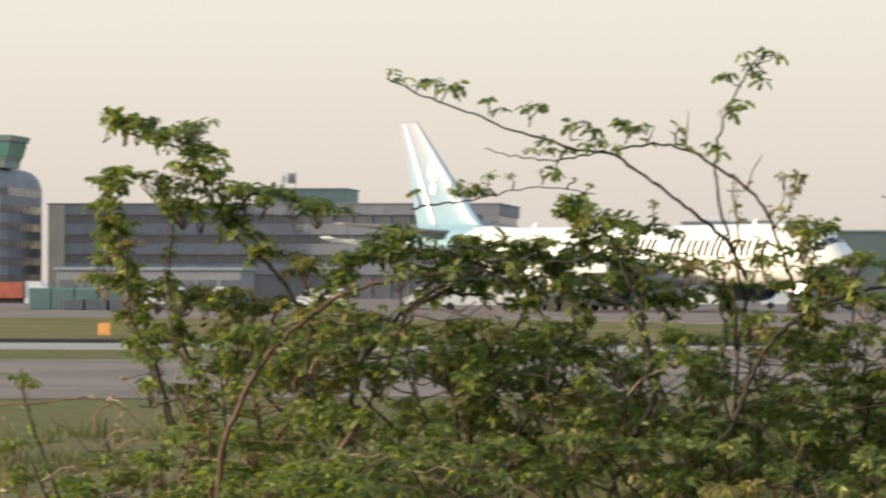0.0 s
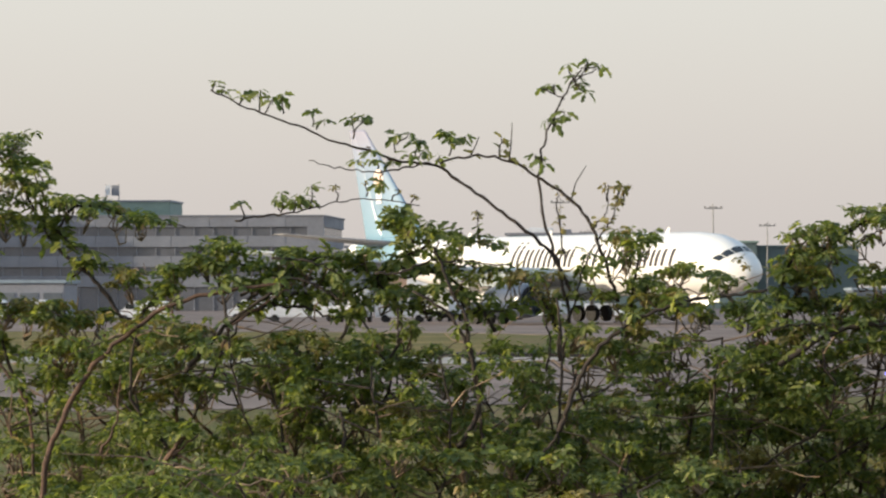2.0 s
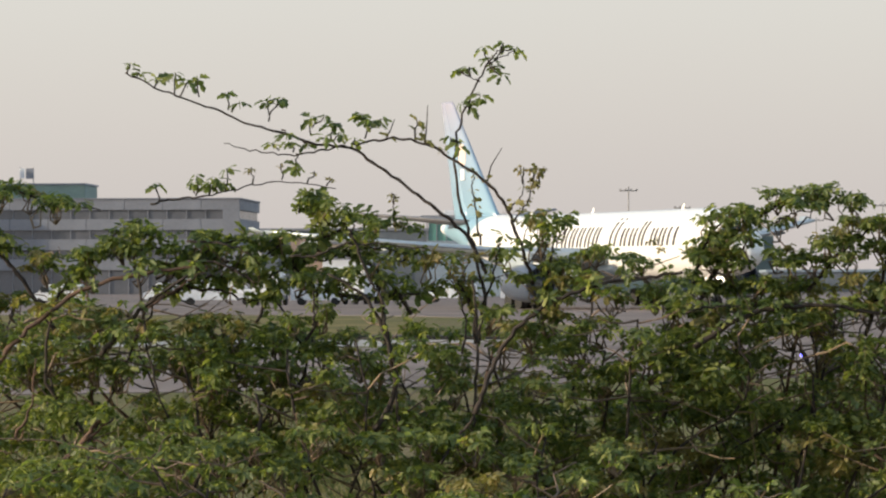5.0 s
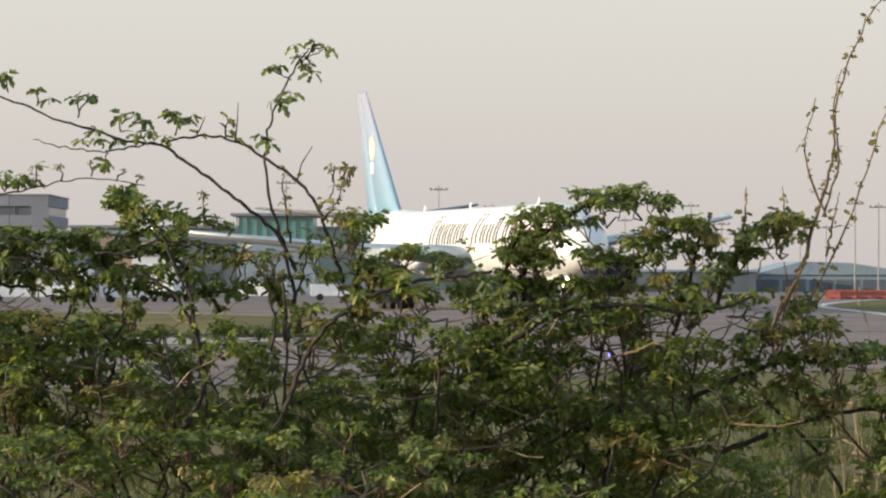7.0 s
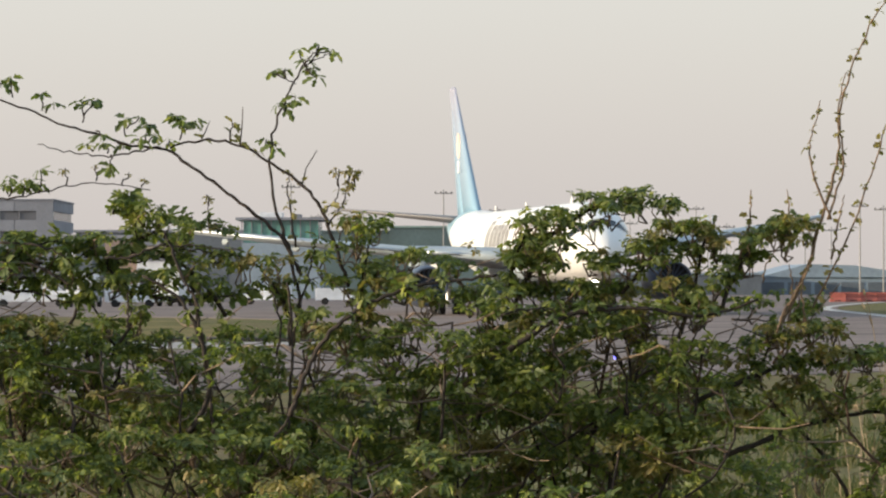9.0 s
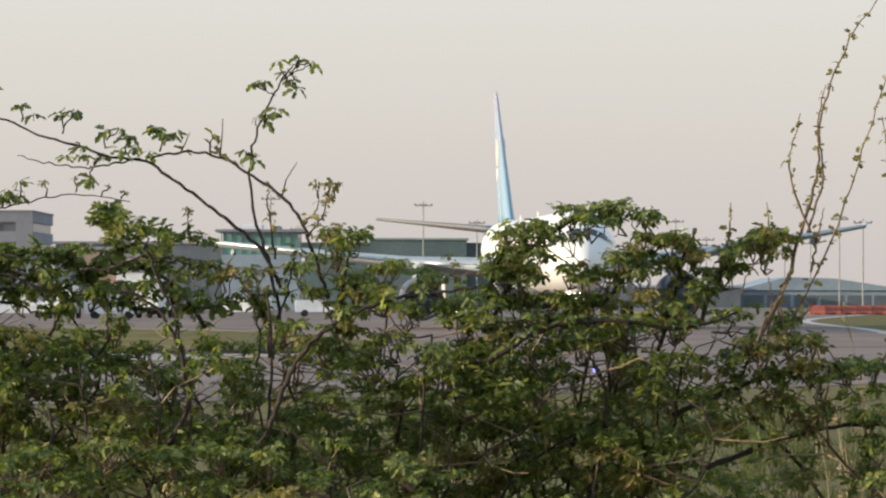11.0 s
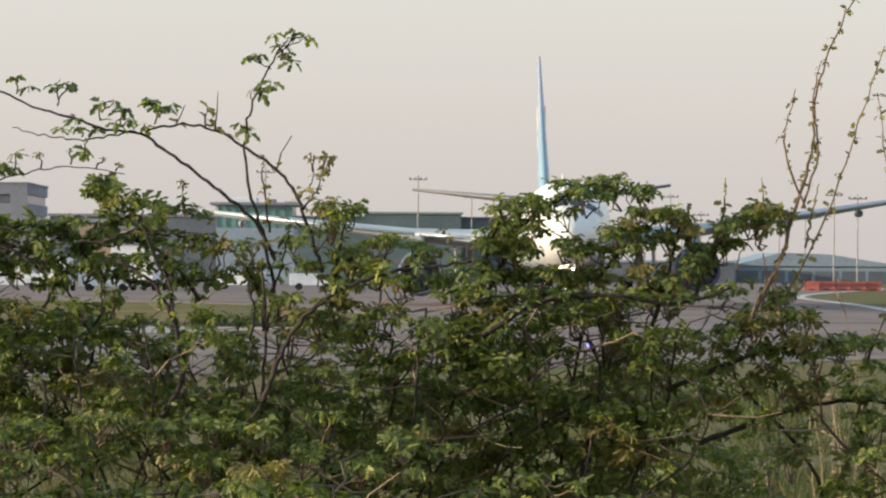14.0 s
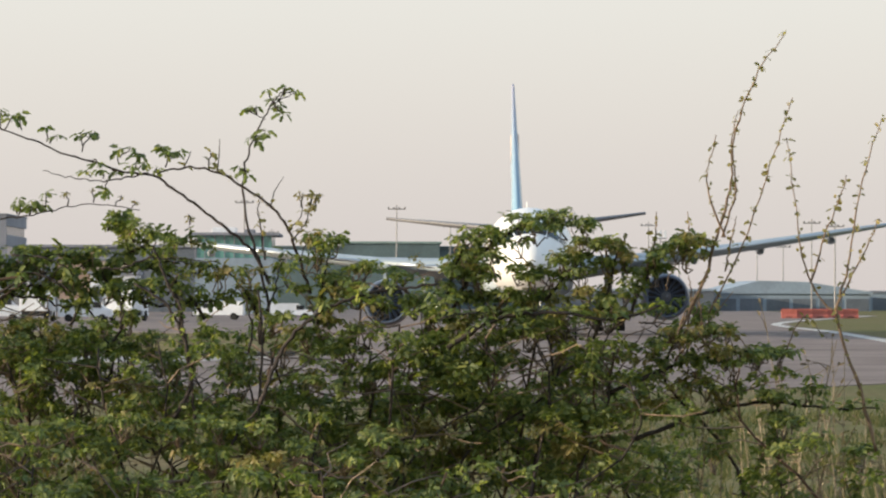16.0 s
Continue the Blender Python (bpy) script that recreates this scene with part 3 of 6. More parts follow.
STATIONS = [(0.0, 4.02, 0.05, 0.05), (0.12, 4.04, 0.46, 0.46), (0.5, 4.10, 0.92, 0.90), (1.2, 4.22, 1.42, 1.36), (2.1, 4.40, 1.86, 1.80), (3.2, 4.58, 2.14, 2.14), (4.6, 4.72, 2.38, 2.40), (7.0, 4.80, 2.53, 2.53), (9.0, 4.80, 2.54, 2.54),
            (20.0, 4.80, 2.54, 2.54), (30.0, 4.80, 2.54, 2.54), (37.0, 4.80, 2.54, 2.54), (41.0, 5.0, 2.45, 2.36), (45.0, 5.42, 2.32, 2.14), (49.0, 5.8, 1.88, 1.72), (53.0, 6.18, 1.3, 1.2), (56.5, 6.45, 0.74, 0.7), (58.0, 6.55, 0.42, 0.42), (58.6, 6.57, 0.15, 0.18)]
part("fuselage", loft([ring(*s) for s in STATIONS]), BODY_PAINT, plane, "white fuselage turning light blue at the tail", smooth=True)
part("belly_fairing", loft([[(28 - x, w * math.sin(2 * math.pi * k / 24), 3.0 + h * math.cos(2 * math.pi * k / 24)) for k in range(24)] for x, w, h in ((17.5, 0.3, 0.2), (19.5, 2.2, 0.9), (23, 3.0, 1.15), (31, 3.0, 1.15), (35, 2.2, 0.9), (37.5, 0.3, 0.2))]), GREY_PAINT, plane, smooth=True)


def section(xl, xt, y, z, thick, up=(0, 0, 1), n=9):
    """An aerofoil ring from leading edge xl to trailing edge xt (metres behind the nose)."""
    pts = []
    for k in range(2 * n):
        a = 2 * math.pi * k / (2 * n)
        c = 0.5 - 0.5 * math.cos(a) if a <= math.pi else 0.5 - 0.5 * math.cos(a)
        s = 1 if a <= math.pi else -1
        t = 5 * (0.2969 * math.sqrt(max(c, 0)) - 0.126 * c - 0.3516 * c * c + 0.2843 * c ** 3 - 0.1036 * c ** 4) * thick
        off = Vector(up) * s * max(t, 0.002) * (xt - xl)
        pts.append((28 - (xl + c * (xt - xl)) + off.x, y + off.y, z + off.z))
    return pts


for side in (-1, 1):
    w = part("wing", loft([section(xl, xt, side * y, z, t) for xl, xt, y, z, t in ((19.0, 31.5, 1.5, 3.75, 0.13), (20.6, 31.6, 4.2, 4.05, 0.12), (24.3, 32.2, 8.9, 4.5, 0.105), (30.2, 36.0, 17.2, 5.55, 0.095), (35.3, 38.4, 23.8, 6.45, 0.09))]), GREY_PAINT, plane, "grey swept wing", smooth=True)
    for row in (((21.4, 5.0, 4.13), (23.4, 7.9, 4.4)), ((24.3, 8.9, 4.5), (30.2, 17.2, 5.55), (35.2, 23.5, 6.4))):
        part("slat", loft([section(xl - 0.1, xl + 0.5, side * y, z + 0.03, 0.42) for xl, y, z in row]), METAL, w, "bright metal leading-edge slat", smooth=True)
    part("wing_tip", loft([section(xl, xt, side * y, z, 0.08, (0, 1, 0)) for xl, xt, y, z in ((35.5, 38.4, 23.8, 6.45), (36.6, 38.7, 24.1, 6.6), (37.6, 39.0, 24.3, 6.85))]), GREY_PAINT, w, "blue-grey upturned wing tip", smooth=True)
    for y, xt, z in ((6.4, 32.2, 3.95), (11.0, 33.4, 4.5), (15.4, 35.2, 5.05), (20.2, 37.2, 5.65)):
        part("flap_track_fairing", loft([[(28 - x, side * y + r * math.sin(2 * math.pi * k / 10), z - 0.15 + r * 1.2 * math.cos(2 * math.pi * k / 10)) for k in range(10)] for x, r in ((xt - 3.4, 0.04), (xt - 2.2, 0.2), (xt - 0.6, 0.2), (xt + 0.9, 0.04))]), GREY_PAINT, w, smooth=True)
    part("tailplane", loft([section(xl, xt, side * y, z, t) for xl, xt, y, z, t in ((49.2, 55.2, 0.8, 6.95, 0.1), (50.0, 55.5, 1.6, 7.05, 0.1), (54.9, 57.2, 9.2, 8.0, 0.09))]), TAIL_SHADE_GREY, plane, "tailplane with underside shade in its dark grey", smooth=True)
    # engine
    y = side * 8.4
    e = part("engine", loft([[(28 - x, y + r * math.sin(2 * math.pi * k / 28), 2.1 + r * math.cos(2 * math.pi * k / 28)) for k in range(28)] for x, r in ((18.3, 1.12), (18.1, 1.2), (18.25, 1.3), (19.2, 1.42), (20.8, 1.44), (22.6, 1.3), (23.6, 1.1), (23.55, 0.9), (22.8, 0.85))], close=False), NACELLE, plane, "blue-grey engine nacelle", smooth=True)
    part("fan", rod(bmesh.new(), (28 - 18.9, y, 2.1), (28 - 19.1, y, 2.1), 1.2, sides=28), DULL_BLACK, e, "dark fan face")
    part("spinner", rod(bmesh.new(), (28 - 18.9, y, 2.1), (28 - 18.35, y, 2.1), 0.35, 0.03, sides=16), STEEL, e)
    part("exhaust_cone", rod(bmesh.new(), (28 - 22.8, y, 2.1), (28 - 25.0, y, 2.1), 0.8, 0.2, sides=18), STEEL, e)
    for k in range(18):
        a = 2 * math.pi * k / 18
        part("fan_blade", rod(bmesh.new(), (28 - 18.86, y + 0.3 * math.sin(a), 2.1 + 0.3 * math.cos(a)), (28 - 18.86, y + 1.15 * math.sin(a + 0.15), 2.1 + 1.15 * math.cos(a + 0.15)), 0.05, 0.09, 4), NACELLE, e)
    part("pylon", boxed(28 - 25.5, 28 - 20.0, y - 0.22, y + 0.22, 3.3, 4.45, bevel=0.15), GREY_PAINT, plane)
    # main gear
    gy = side * 5.35
    g = part("main_gear", rod(bmesh.new(), (-0.7, gy, 1.0), (-0.7, gy, 3.9), 0.22, 0.26, 12), STEEL, plane, "steel main gear leg")
    part("bogie", boxed(-1.8, 0.4, gy - 0.15, gy + 0.15, 0.55, 0.85, bevel=0.05), STEEL, g)
    part("gear_door", boxed(-2.2, 0.6, gy + side * 0.9, gy + side * 0.98, 1.9, 3.6, bevel=0.02), WHITE, g)
    for wx in (-1.7, 0.3):
        for wy in (-0.7, 0.7):
            part("wheel", rod(bmesh.new(), (wx, gy + wy - 0.22, 0.69), (wx, gy + wy + 0.22, 0.69), 0.69, sides=20), RUBBER, g)

FIN_ROWS = ((45.2, 55.6, 6.9, 0.10), (46.6, 55.9, 8.0, 0.10), (55.4, 58.2, 17.2, 0.09), (55.7, 58.3, 17.4, 0.06))
fin = part("fin", loft([section(xl, xl + 0.74 * (xt - xl), 0, z, t * 1.2, (0, 1, 0)) for xl, xt, z, t in FIN_ROWS]), FIN_PAINT, plane, "light blue swept tail fin", smooth=True)
part("rudder", loft([section(xl + 0.68 * (xt - xl), xt, 0, z, t * 1.3, (0, 1, 0)) for xl, xt, z, t in FIN_ROWS]), FIN_PAINT, fin, "blue-grey rudder", smooth=True)
for side in (-1, 1):
    sx, sz = 28 - 53.1, 12.7
    bm = bmesh.new()
    bmesh.ops.create_circle(bm, cap_ends=True, segments=24, radius=0.95, matrix=Matrix.Translation((sx, side * 0.20, sz)) @ Euler((radians(90), 0, 0)).to_matrix().to_4x4())
    bmesh.ops.scale(bm, vec=(0.8, 1, 1.05), space=Matrix.Translation((-sx, 0, -sz)), verts=bm.verts)
    r = bmesh.ops.extrude_face_region(bm, geom=list(bm.faces))
    bmesh.ops.translate(bm, vec=(0, side * 0.09, 0), verts=[v for v in r["geom"] if isinstance(v, bmesh.types.BMVert)])
    part("emblem", bm, LOGO, fin, "round amber emblem")
    part("emblem_bar", boxed(sx - 0.35, sx + 0.5, side * 0.27 - 0.05, side * 0.27 + 0.05, sz - 2.1, sz - 1.15), VAN, fin, "pale bar under the emblem")


def on_body(x, up):
    """A place on the body's starboard side at x metres behind the nose, up metres above the body's middle line."""
    return 28 - x, -math.sqrt(max(0.01, 2.54 ** 2 - up ** 2)) - 0.012, 4.80 + up


# slanted plain bars stand for the lettering, one per letter, on both sides
for side in (1, -1):
    x = 29.6
    for hgt, wid, n in ((2.1, 1.0, 1), (1.5, 0.8, 5), (0, 0.9, 1), (2.1, 1.1, 1), (1.35, 0.85, 2), (1.8, 0.8, 1), (0.35, 0.35, 1), (1.3, 0.8, 2), (1.35, 1.3, 1)):
        for k in range(n):
            if hgt:
                bm = bmesh.new()
                for stroke in ((0.0, 0.36), (wid * 0.8, wid * 0.8 + 0.36)) if wid > 0.5 else ((0.0, 0.3),):
                    rows = []
                    for j in range(6):
                        up = -0.1 + hgt * j / 5
                        px, py, pz = on_body(x, up)
                        lean = hgt * j / 5 * 0.25
                        rows.append([bm.verts.new((px + lean + s, side * py, pz)) for s in stroke])
                    for a, b in zip(rows, rows[1:]):
                        bm.faces.new((a[0], a[1], b[1], b[0]))
                part("title_bar", bm, TITLE, plane, "slanted grey title bar")
            x -= wid * 1.8
# cockpit windows, three a side, wrapped round the nose
def nose_at(x, turn):
    """A place just proud of the nose skin, x metres behind the tip, turn degrees from the crown."""
    for s0, s1 in zip(STATIONS, STATIONS[1:]):
        if s0[0] <= x <= s1[0]:
            f = (x - s0[0]) / (s1[0] - s0[0])
            zc, w, h = (s0[i] + (s1[i] - s0[i]) * f for i in (1, 2, 3))
            return 28 - x + 0.012, (w + 0.015) * math.sin(radians(turn)), zc + (h + 0.015) * math.cos(radians(turn))


for t0, t1, lo0, lo1, hi0, hi1 in ((2, 31, 1.42, 1.55, 2.0, 2.12), (34, 56, 1.6, 1.9, 2.18, 2.5), (58, 72, 1.98, 2.4, 2.6, 3.1)):
    for side in (-1, 1):
        bm = bmesh.new()
        grid = [[bm.verts.new(nose_at((lo0 + (lo1 - lo0) * i / 4) * (1 - j / 3) + (hi0 + (hi1 - hi0) * i / 4) * j / 3, side * (t0 + (t1 - t0) * i / 4))) for j in range(4)] for i in range(5)]
        for g0, g1 in zip(grid, grid[1:]):
            for j in range(3):
                bm.faces.new((g0[j], g1[j], g1[j + 1], g0[j + 1]))
        bmesh.ops.recalc_face_normals(bm, faces=bm.faces)
        part("cockpit_window", bm, PANE, plane, "dark cockpit window", smooth=True)
# doors, aerials
for xd in (7.2, 16.5, 36.0, 46.3):
    bm = bmesh.new()
    for z0, z1, a, b in ((4.3, 6.3, 0.0, 0.05), (4.3, 6.3, 1.02, 1.07)):
        q = [on_body(xd + s, z - 4.80) for s, z in ((a, z0), (b, z0), (b, z1), (a, z1))]
        bm.faces.new([bm.verts.new(p) for p in q])
    if xd < 40:
        part("door_outline", bm, CLAD, plane)
for xa in (11.0, 27.0, 39.0):
    part("aerial", loft([[(28 - xa - 0.3 * (1 - s) + o, t, 7.3 + 0.45 * s) for o, t in ((0.25 * (1 - s * .5), 0), (0, 0.04), (-0.25 * (1 - s * .5), 0), (0, -0.04))] for s in (0, 1)]), WHITE, plane)
# nose gear with its lights
ng = part("nose_gear", rod(bmesh.new(), (21.4, 0, 0.5), (21.2, 0, 2.9), 0.12, 0.15, 12), STEEL, plane, "steel nose gear leg")
for wy in (-0.3, 0.3):
    part("wheel", rod(bmesh.new(), (21.4, wy - 0.16, 0.53), (21.4, wy + 0.16, 0.53), 0.53, sides=20), RUBBER, ng)
for wy in (-0.42, 0.42):
    part("taxi_light", rod(bmesh.new(), (21.62, wy, 2.2), (21.7, wy, 2.2), 0.14, sides=14), HEADLIGHT, ng, "lit taxi light")
    part("nose_gear_door", boxed(20.2, 22.6, wy * 1.3 - 0.03, wy * 1.3 + 0.03, 1.75, 2.6, bevel=0.02), WHITE, ng)
part("take_off_light", rod(bmesh.new(), (21.6, 0, 1.75), (21.68, 0, 1.75), 0.1, sides=14), HEADLIGHT, ng, "lit light")


# ---- the hedge in front of the camera: a is metres right of ahead, b metres above the eye, at 6 m ----
rng = random.Random(7)
GROUND_Z = 0.8


def in_gap(p):
    """A small natural gap in the leaves, through which the taxiway light shows."""
    return math.hypot(p.x * 6 / p.y - 0.305, (p.z - EYE) * 6 / p.y + 0.136) < 0.036


def spot(a, b, d=6.0):
    return Vector((a * d / 6, d, EYE + b * d / 6))


def tube(bm, pts, r0, r1, sides=6, bump=0.0):
    n = len(pts)
    rings = []
    side = Vector((0, 1, 0))
    for i, p in enumerate(pts):
        t = (pts[min(n - 1, i + 1)] - pts[max(0, i - 1)]).normalized()
        u = (side - t * side.dot(t)).normalized()
        v = t.cross(u)
        r = (r0 + (r1 - r0) * i / (n - 1)) * (1 + rng.uniform(-bump, bump))
        rings.append([bm.verts.new(p + (u * math.cos(2 * math.pi * k / sides) + v * math.sin(2 * math.pi * k / sides)) * r) for k in range(sides)])
    for a, b in zip(rings, rings[1:]):
        for k in range(sides):
            bm.faces.new((a[k], a[(k + 1) % sides], b[(k + 1) % sides], b[k]))
    bm.faces.new(rings[0][::-1])
    bm.faces.new(rings[-1])


def leaf_shape(base, along, face, length, width, fold):
    """One small lobed, folded leaf: ten points, nine faces."""
    side = along.cross(face).normalized()

    def at(f, s):
        return base + along * length * f + side * s * width / 2 + face * (abs(s) * fold - 0.25 * length * f * f)

    rim = [at(0, 0), at(0.35, 1.0), at(0.5, 0.55), at(0.78, 0.85), at(1, 0), at(0.78, -0.85), at(0.5, -0.55), at(0.35, -1.0)]
    return [*rim, at(0.5, 0)], [(k, (k + 1) % 8, 8) for k in range(8)]


def spray_shape(seed, leaves, size, stalk=0.5, low=-0.75, high=0.55, slim=1.0):
    """A tuft of leaves on a short shoot that grows along z from the origin."""
    r = random.Random(seed)
    vs, fs = [], []
    stalk *= size
    for k in range(leaves):
        turn = 2.4 * k + r.uniform(-0.5, 0.5)
        droop = r.uniform(low, high)
        along = Vector((math.cos(turn) * math.cos(droop), math.sin(turn) * math.cos(droop), math.sin(droop)))
        face = Vector((0, 0, 1)) - along * along.z
        face = (face.normalized() + Vector((r.uniform(-.5, .5), r.uniform(-.5, .5), 0))).normalized()
        base = Vector((along.x * 0.2 * size, along.y * 0.2 * size, stalk * (0.4 + 0.6 * (k + 1) / leaves)))
        ln = size * r.uniform(0.65, 1.15)
        v, f = leaf_shape(base, along, face, ln, ln * r.uniform(0.6, 0.85) * slim, ln * r.uniform(0.04, 0.16))
        o = len(vs)
        vs += v
        fs += [tuple(i + o for i in q) for q in f]
    # the shoot itself, three-sided
    o = len(vs)
    w = size * 0.035
    vs += [Vector((w * math.cos(q * 2.094), w * math.sin(q * 2.094), z)) for z in (-0.1 * size, stalk) for q in range(3)]
    fs += [(o + q, o + (q + 1) % 3, o + 3 + (q + 1) % 3, o + 3 + q) for q in range(3)]
    return np.array([tuple(v) for v in vs]), fs


SPRAYS = [spray_shape(11 + i, n, s, 0.6, -0.95, 0.4, 0.82) for i, (n, s) in enumerate(((8, 0.019), (10, 0.020), (7, 0.018), (10, 0.021), (9, 0.017), (8, 0.022)))]
CROWNS = [spray_shape(51 + i, n, s, 1.0, -0.5, 0.5, 0.68) for i, (n, s) in enumerate(((9, 0.030), (8, 0.033), (10, 0.030), (8, 0.028)))]
BUDS = [spray_shape(31 + i, n, s) for i, (n, s) in enumerate(((3, 0.012), (4, 0.014), (3, 0.016)))]


def data_of(name, shape, material):
    me = bpy.data.meshes.new(name)
    me.from_pydata([tuple(v) for v in shape[0]], [], shape[1])
    me.materials.append(material)
    return me


SPRAY_DATA = [data_of("leaf_spray", s, LEAF) for s in SPRAYS]
CROWN_DATA = [data_of("leaf_spray", s, LEAF) for s in CROWNS]
YOUNG_DATA = [data_of("leaf_spray", s, LEAF_NEW) for s in SPRAYS[:3]]
BUD_DATA = [data_of("bud", s, LEAF_NEW) for s in BUDS]


def aim(p, up, scale, turn):
    q = Vector(up).to_track_quat("Z", "Y").to_matrix().to_4x4()
    return Matrix.Translation(p) @ q @ Matrix.Rotation(turn, 4, "Z") @ Matrix.Scale(scale, 4)


def limb(shrub, ctrl, r0, r1, bark=BARK, every=0.06, start=0.0, data=SPRAY_DATA, scale=1.0, twigs=0.0, name="branch", both=True):
    """A branch through control points, with leaf sprays (each a part) along it from the given fraction on."""
    pts = curve_points([spot(*c) for c in ctrl], 6)
    pts = [pts[0], *(p + Vector((rng.uniform(-.0025, .0025), rng.uniform(-.004, .004), rng.uniform(-.0025, .0025))) for p in pts[1:])]
    bm = bmesh.new()
    tube(bm, pts, r0, r1, 7, 0.12)
    br = part(name, bm, bark, shrub, smooth=True)
    run, nxt = 0.0, rng.uniform(0, every)
    total = sum((b - a).length for a, b in zip(pts, pts[1:]))
    for a, b in zip(pts, pts[1:]):
        seg = (b - a).length
        while every and nxt < run + seg:
            f = (nxt - run) / seg
            nxt += every * rng.uniform(0.5, 1.5)
            if nxt / total < start:
                continue
            p = a.lerp(b, f)
            if in_gap(p):
                continue
            up = Vector((rng.uniform(-0.7, 0.7), rng.uniform(-0.7, 0.7), rng.uniform(0.2, 1.0) if both else 1.0)).normalized()
            ob = new("leaf_spray", rng.choice(data))
            ob.parent = shrub
            ob.matrix_basis = aim(p, up, scale * rng.uniform(0.75, 1.25), rng.uniform(0, 6.28))
            if rng.random() < twigs:
                t = bmesh.new()
                q = p + up * rng.uniform(0.03, 0.07)
                tube(t, [p, p.lerp(q, 0.5) + Vector((rng.uniform(-.006, .006), 0, 0)), q], r1 * 0.8, r1 * 0.4, 4)
                part("twig", t, bark, shrub)
        run += seg
    return br


# the height of the leaf mass along the hedge
PROFILE = [(-1.73, -0.28), (-1.58, -0.27), (-1.45, -0.26), (-1.35, -0.20), (-1.20, -0.04), (-1.11, 0.04), (-0.98, 0.07), (-0.78, 0.06), (-0.71, 0.01), (-0.64, -0.02), (-0.43, -0.02), (-0.34, -0.00), (-0.22, -0.00), (-0.08, 0.02), (0.08, 0.03), (0.13, 0.04), (0.15, 0.09), (0.20, 0.08), (0.28, 0.07), (0.33, 0.11), (0.38, 0.04), (0.46, 0.10), (0.55, 0.02), (0.61, 0.07), (0.67, -0.05), (0.78, -0.11), (0.81, -0.09), (0.92, -0.21), (1.01, -0.26), (1.22, -0.33)]


def crest(a):
    for (a0, b0), (a1, b1) in zip(PROFILE, PROFILE[1:]):
        if a0 <= a <= a1:
            return b0 + (b1 - b0) * (a - a0) / (a1 - a0)
    return PROFILE[0][1] if a < PROFILE[0][0] else PROFILE[-1][1]


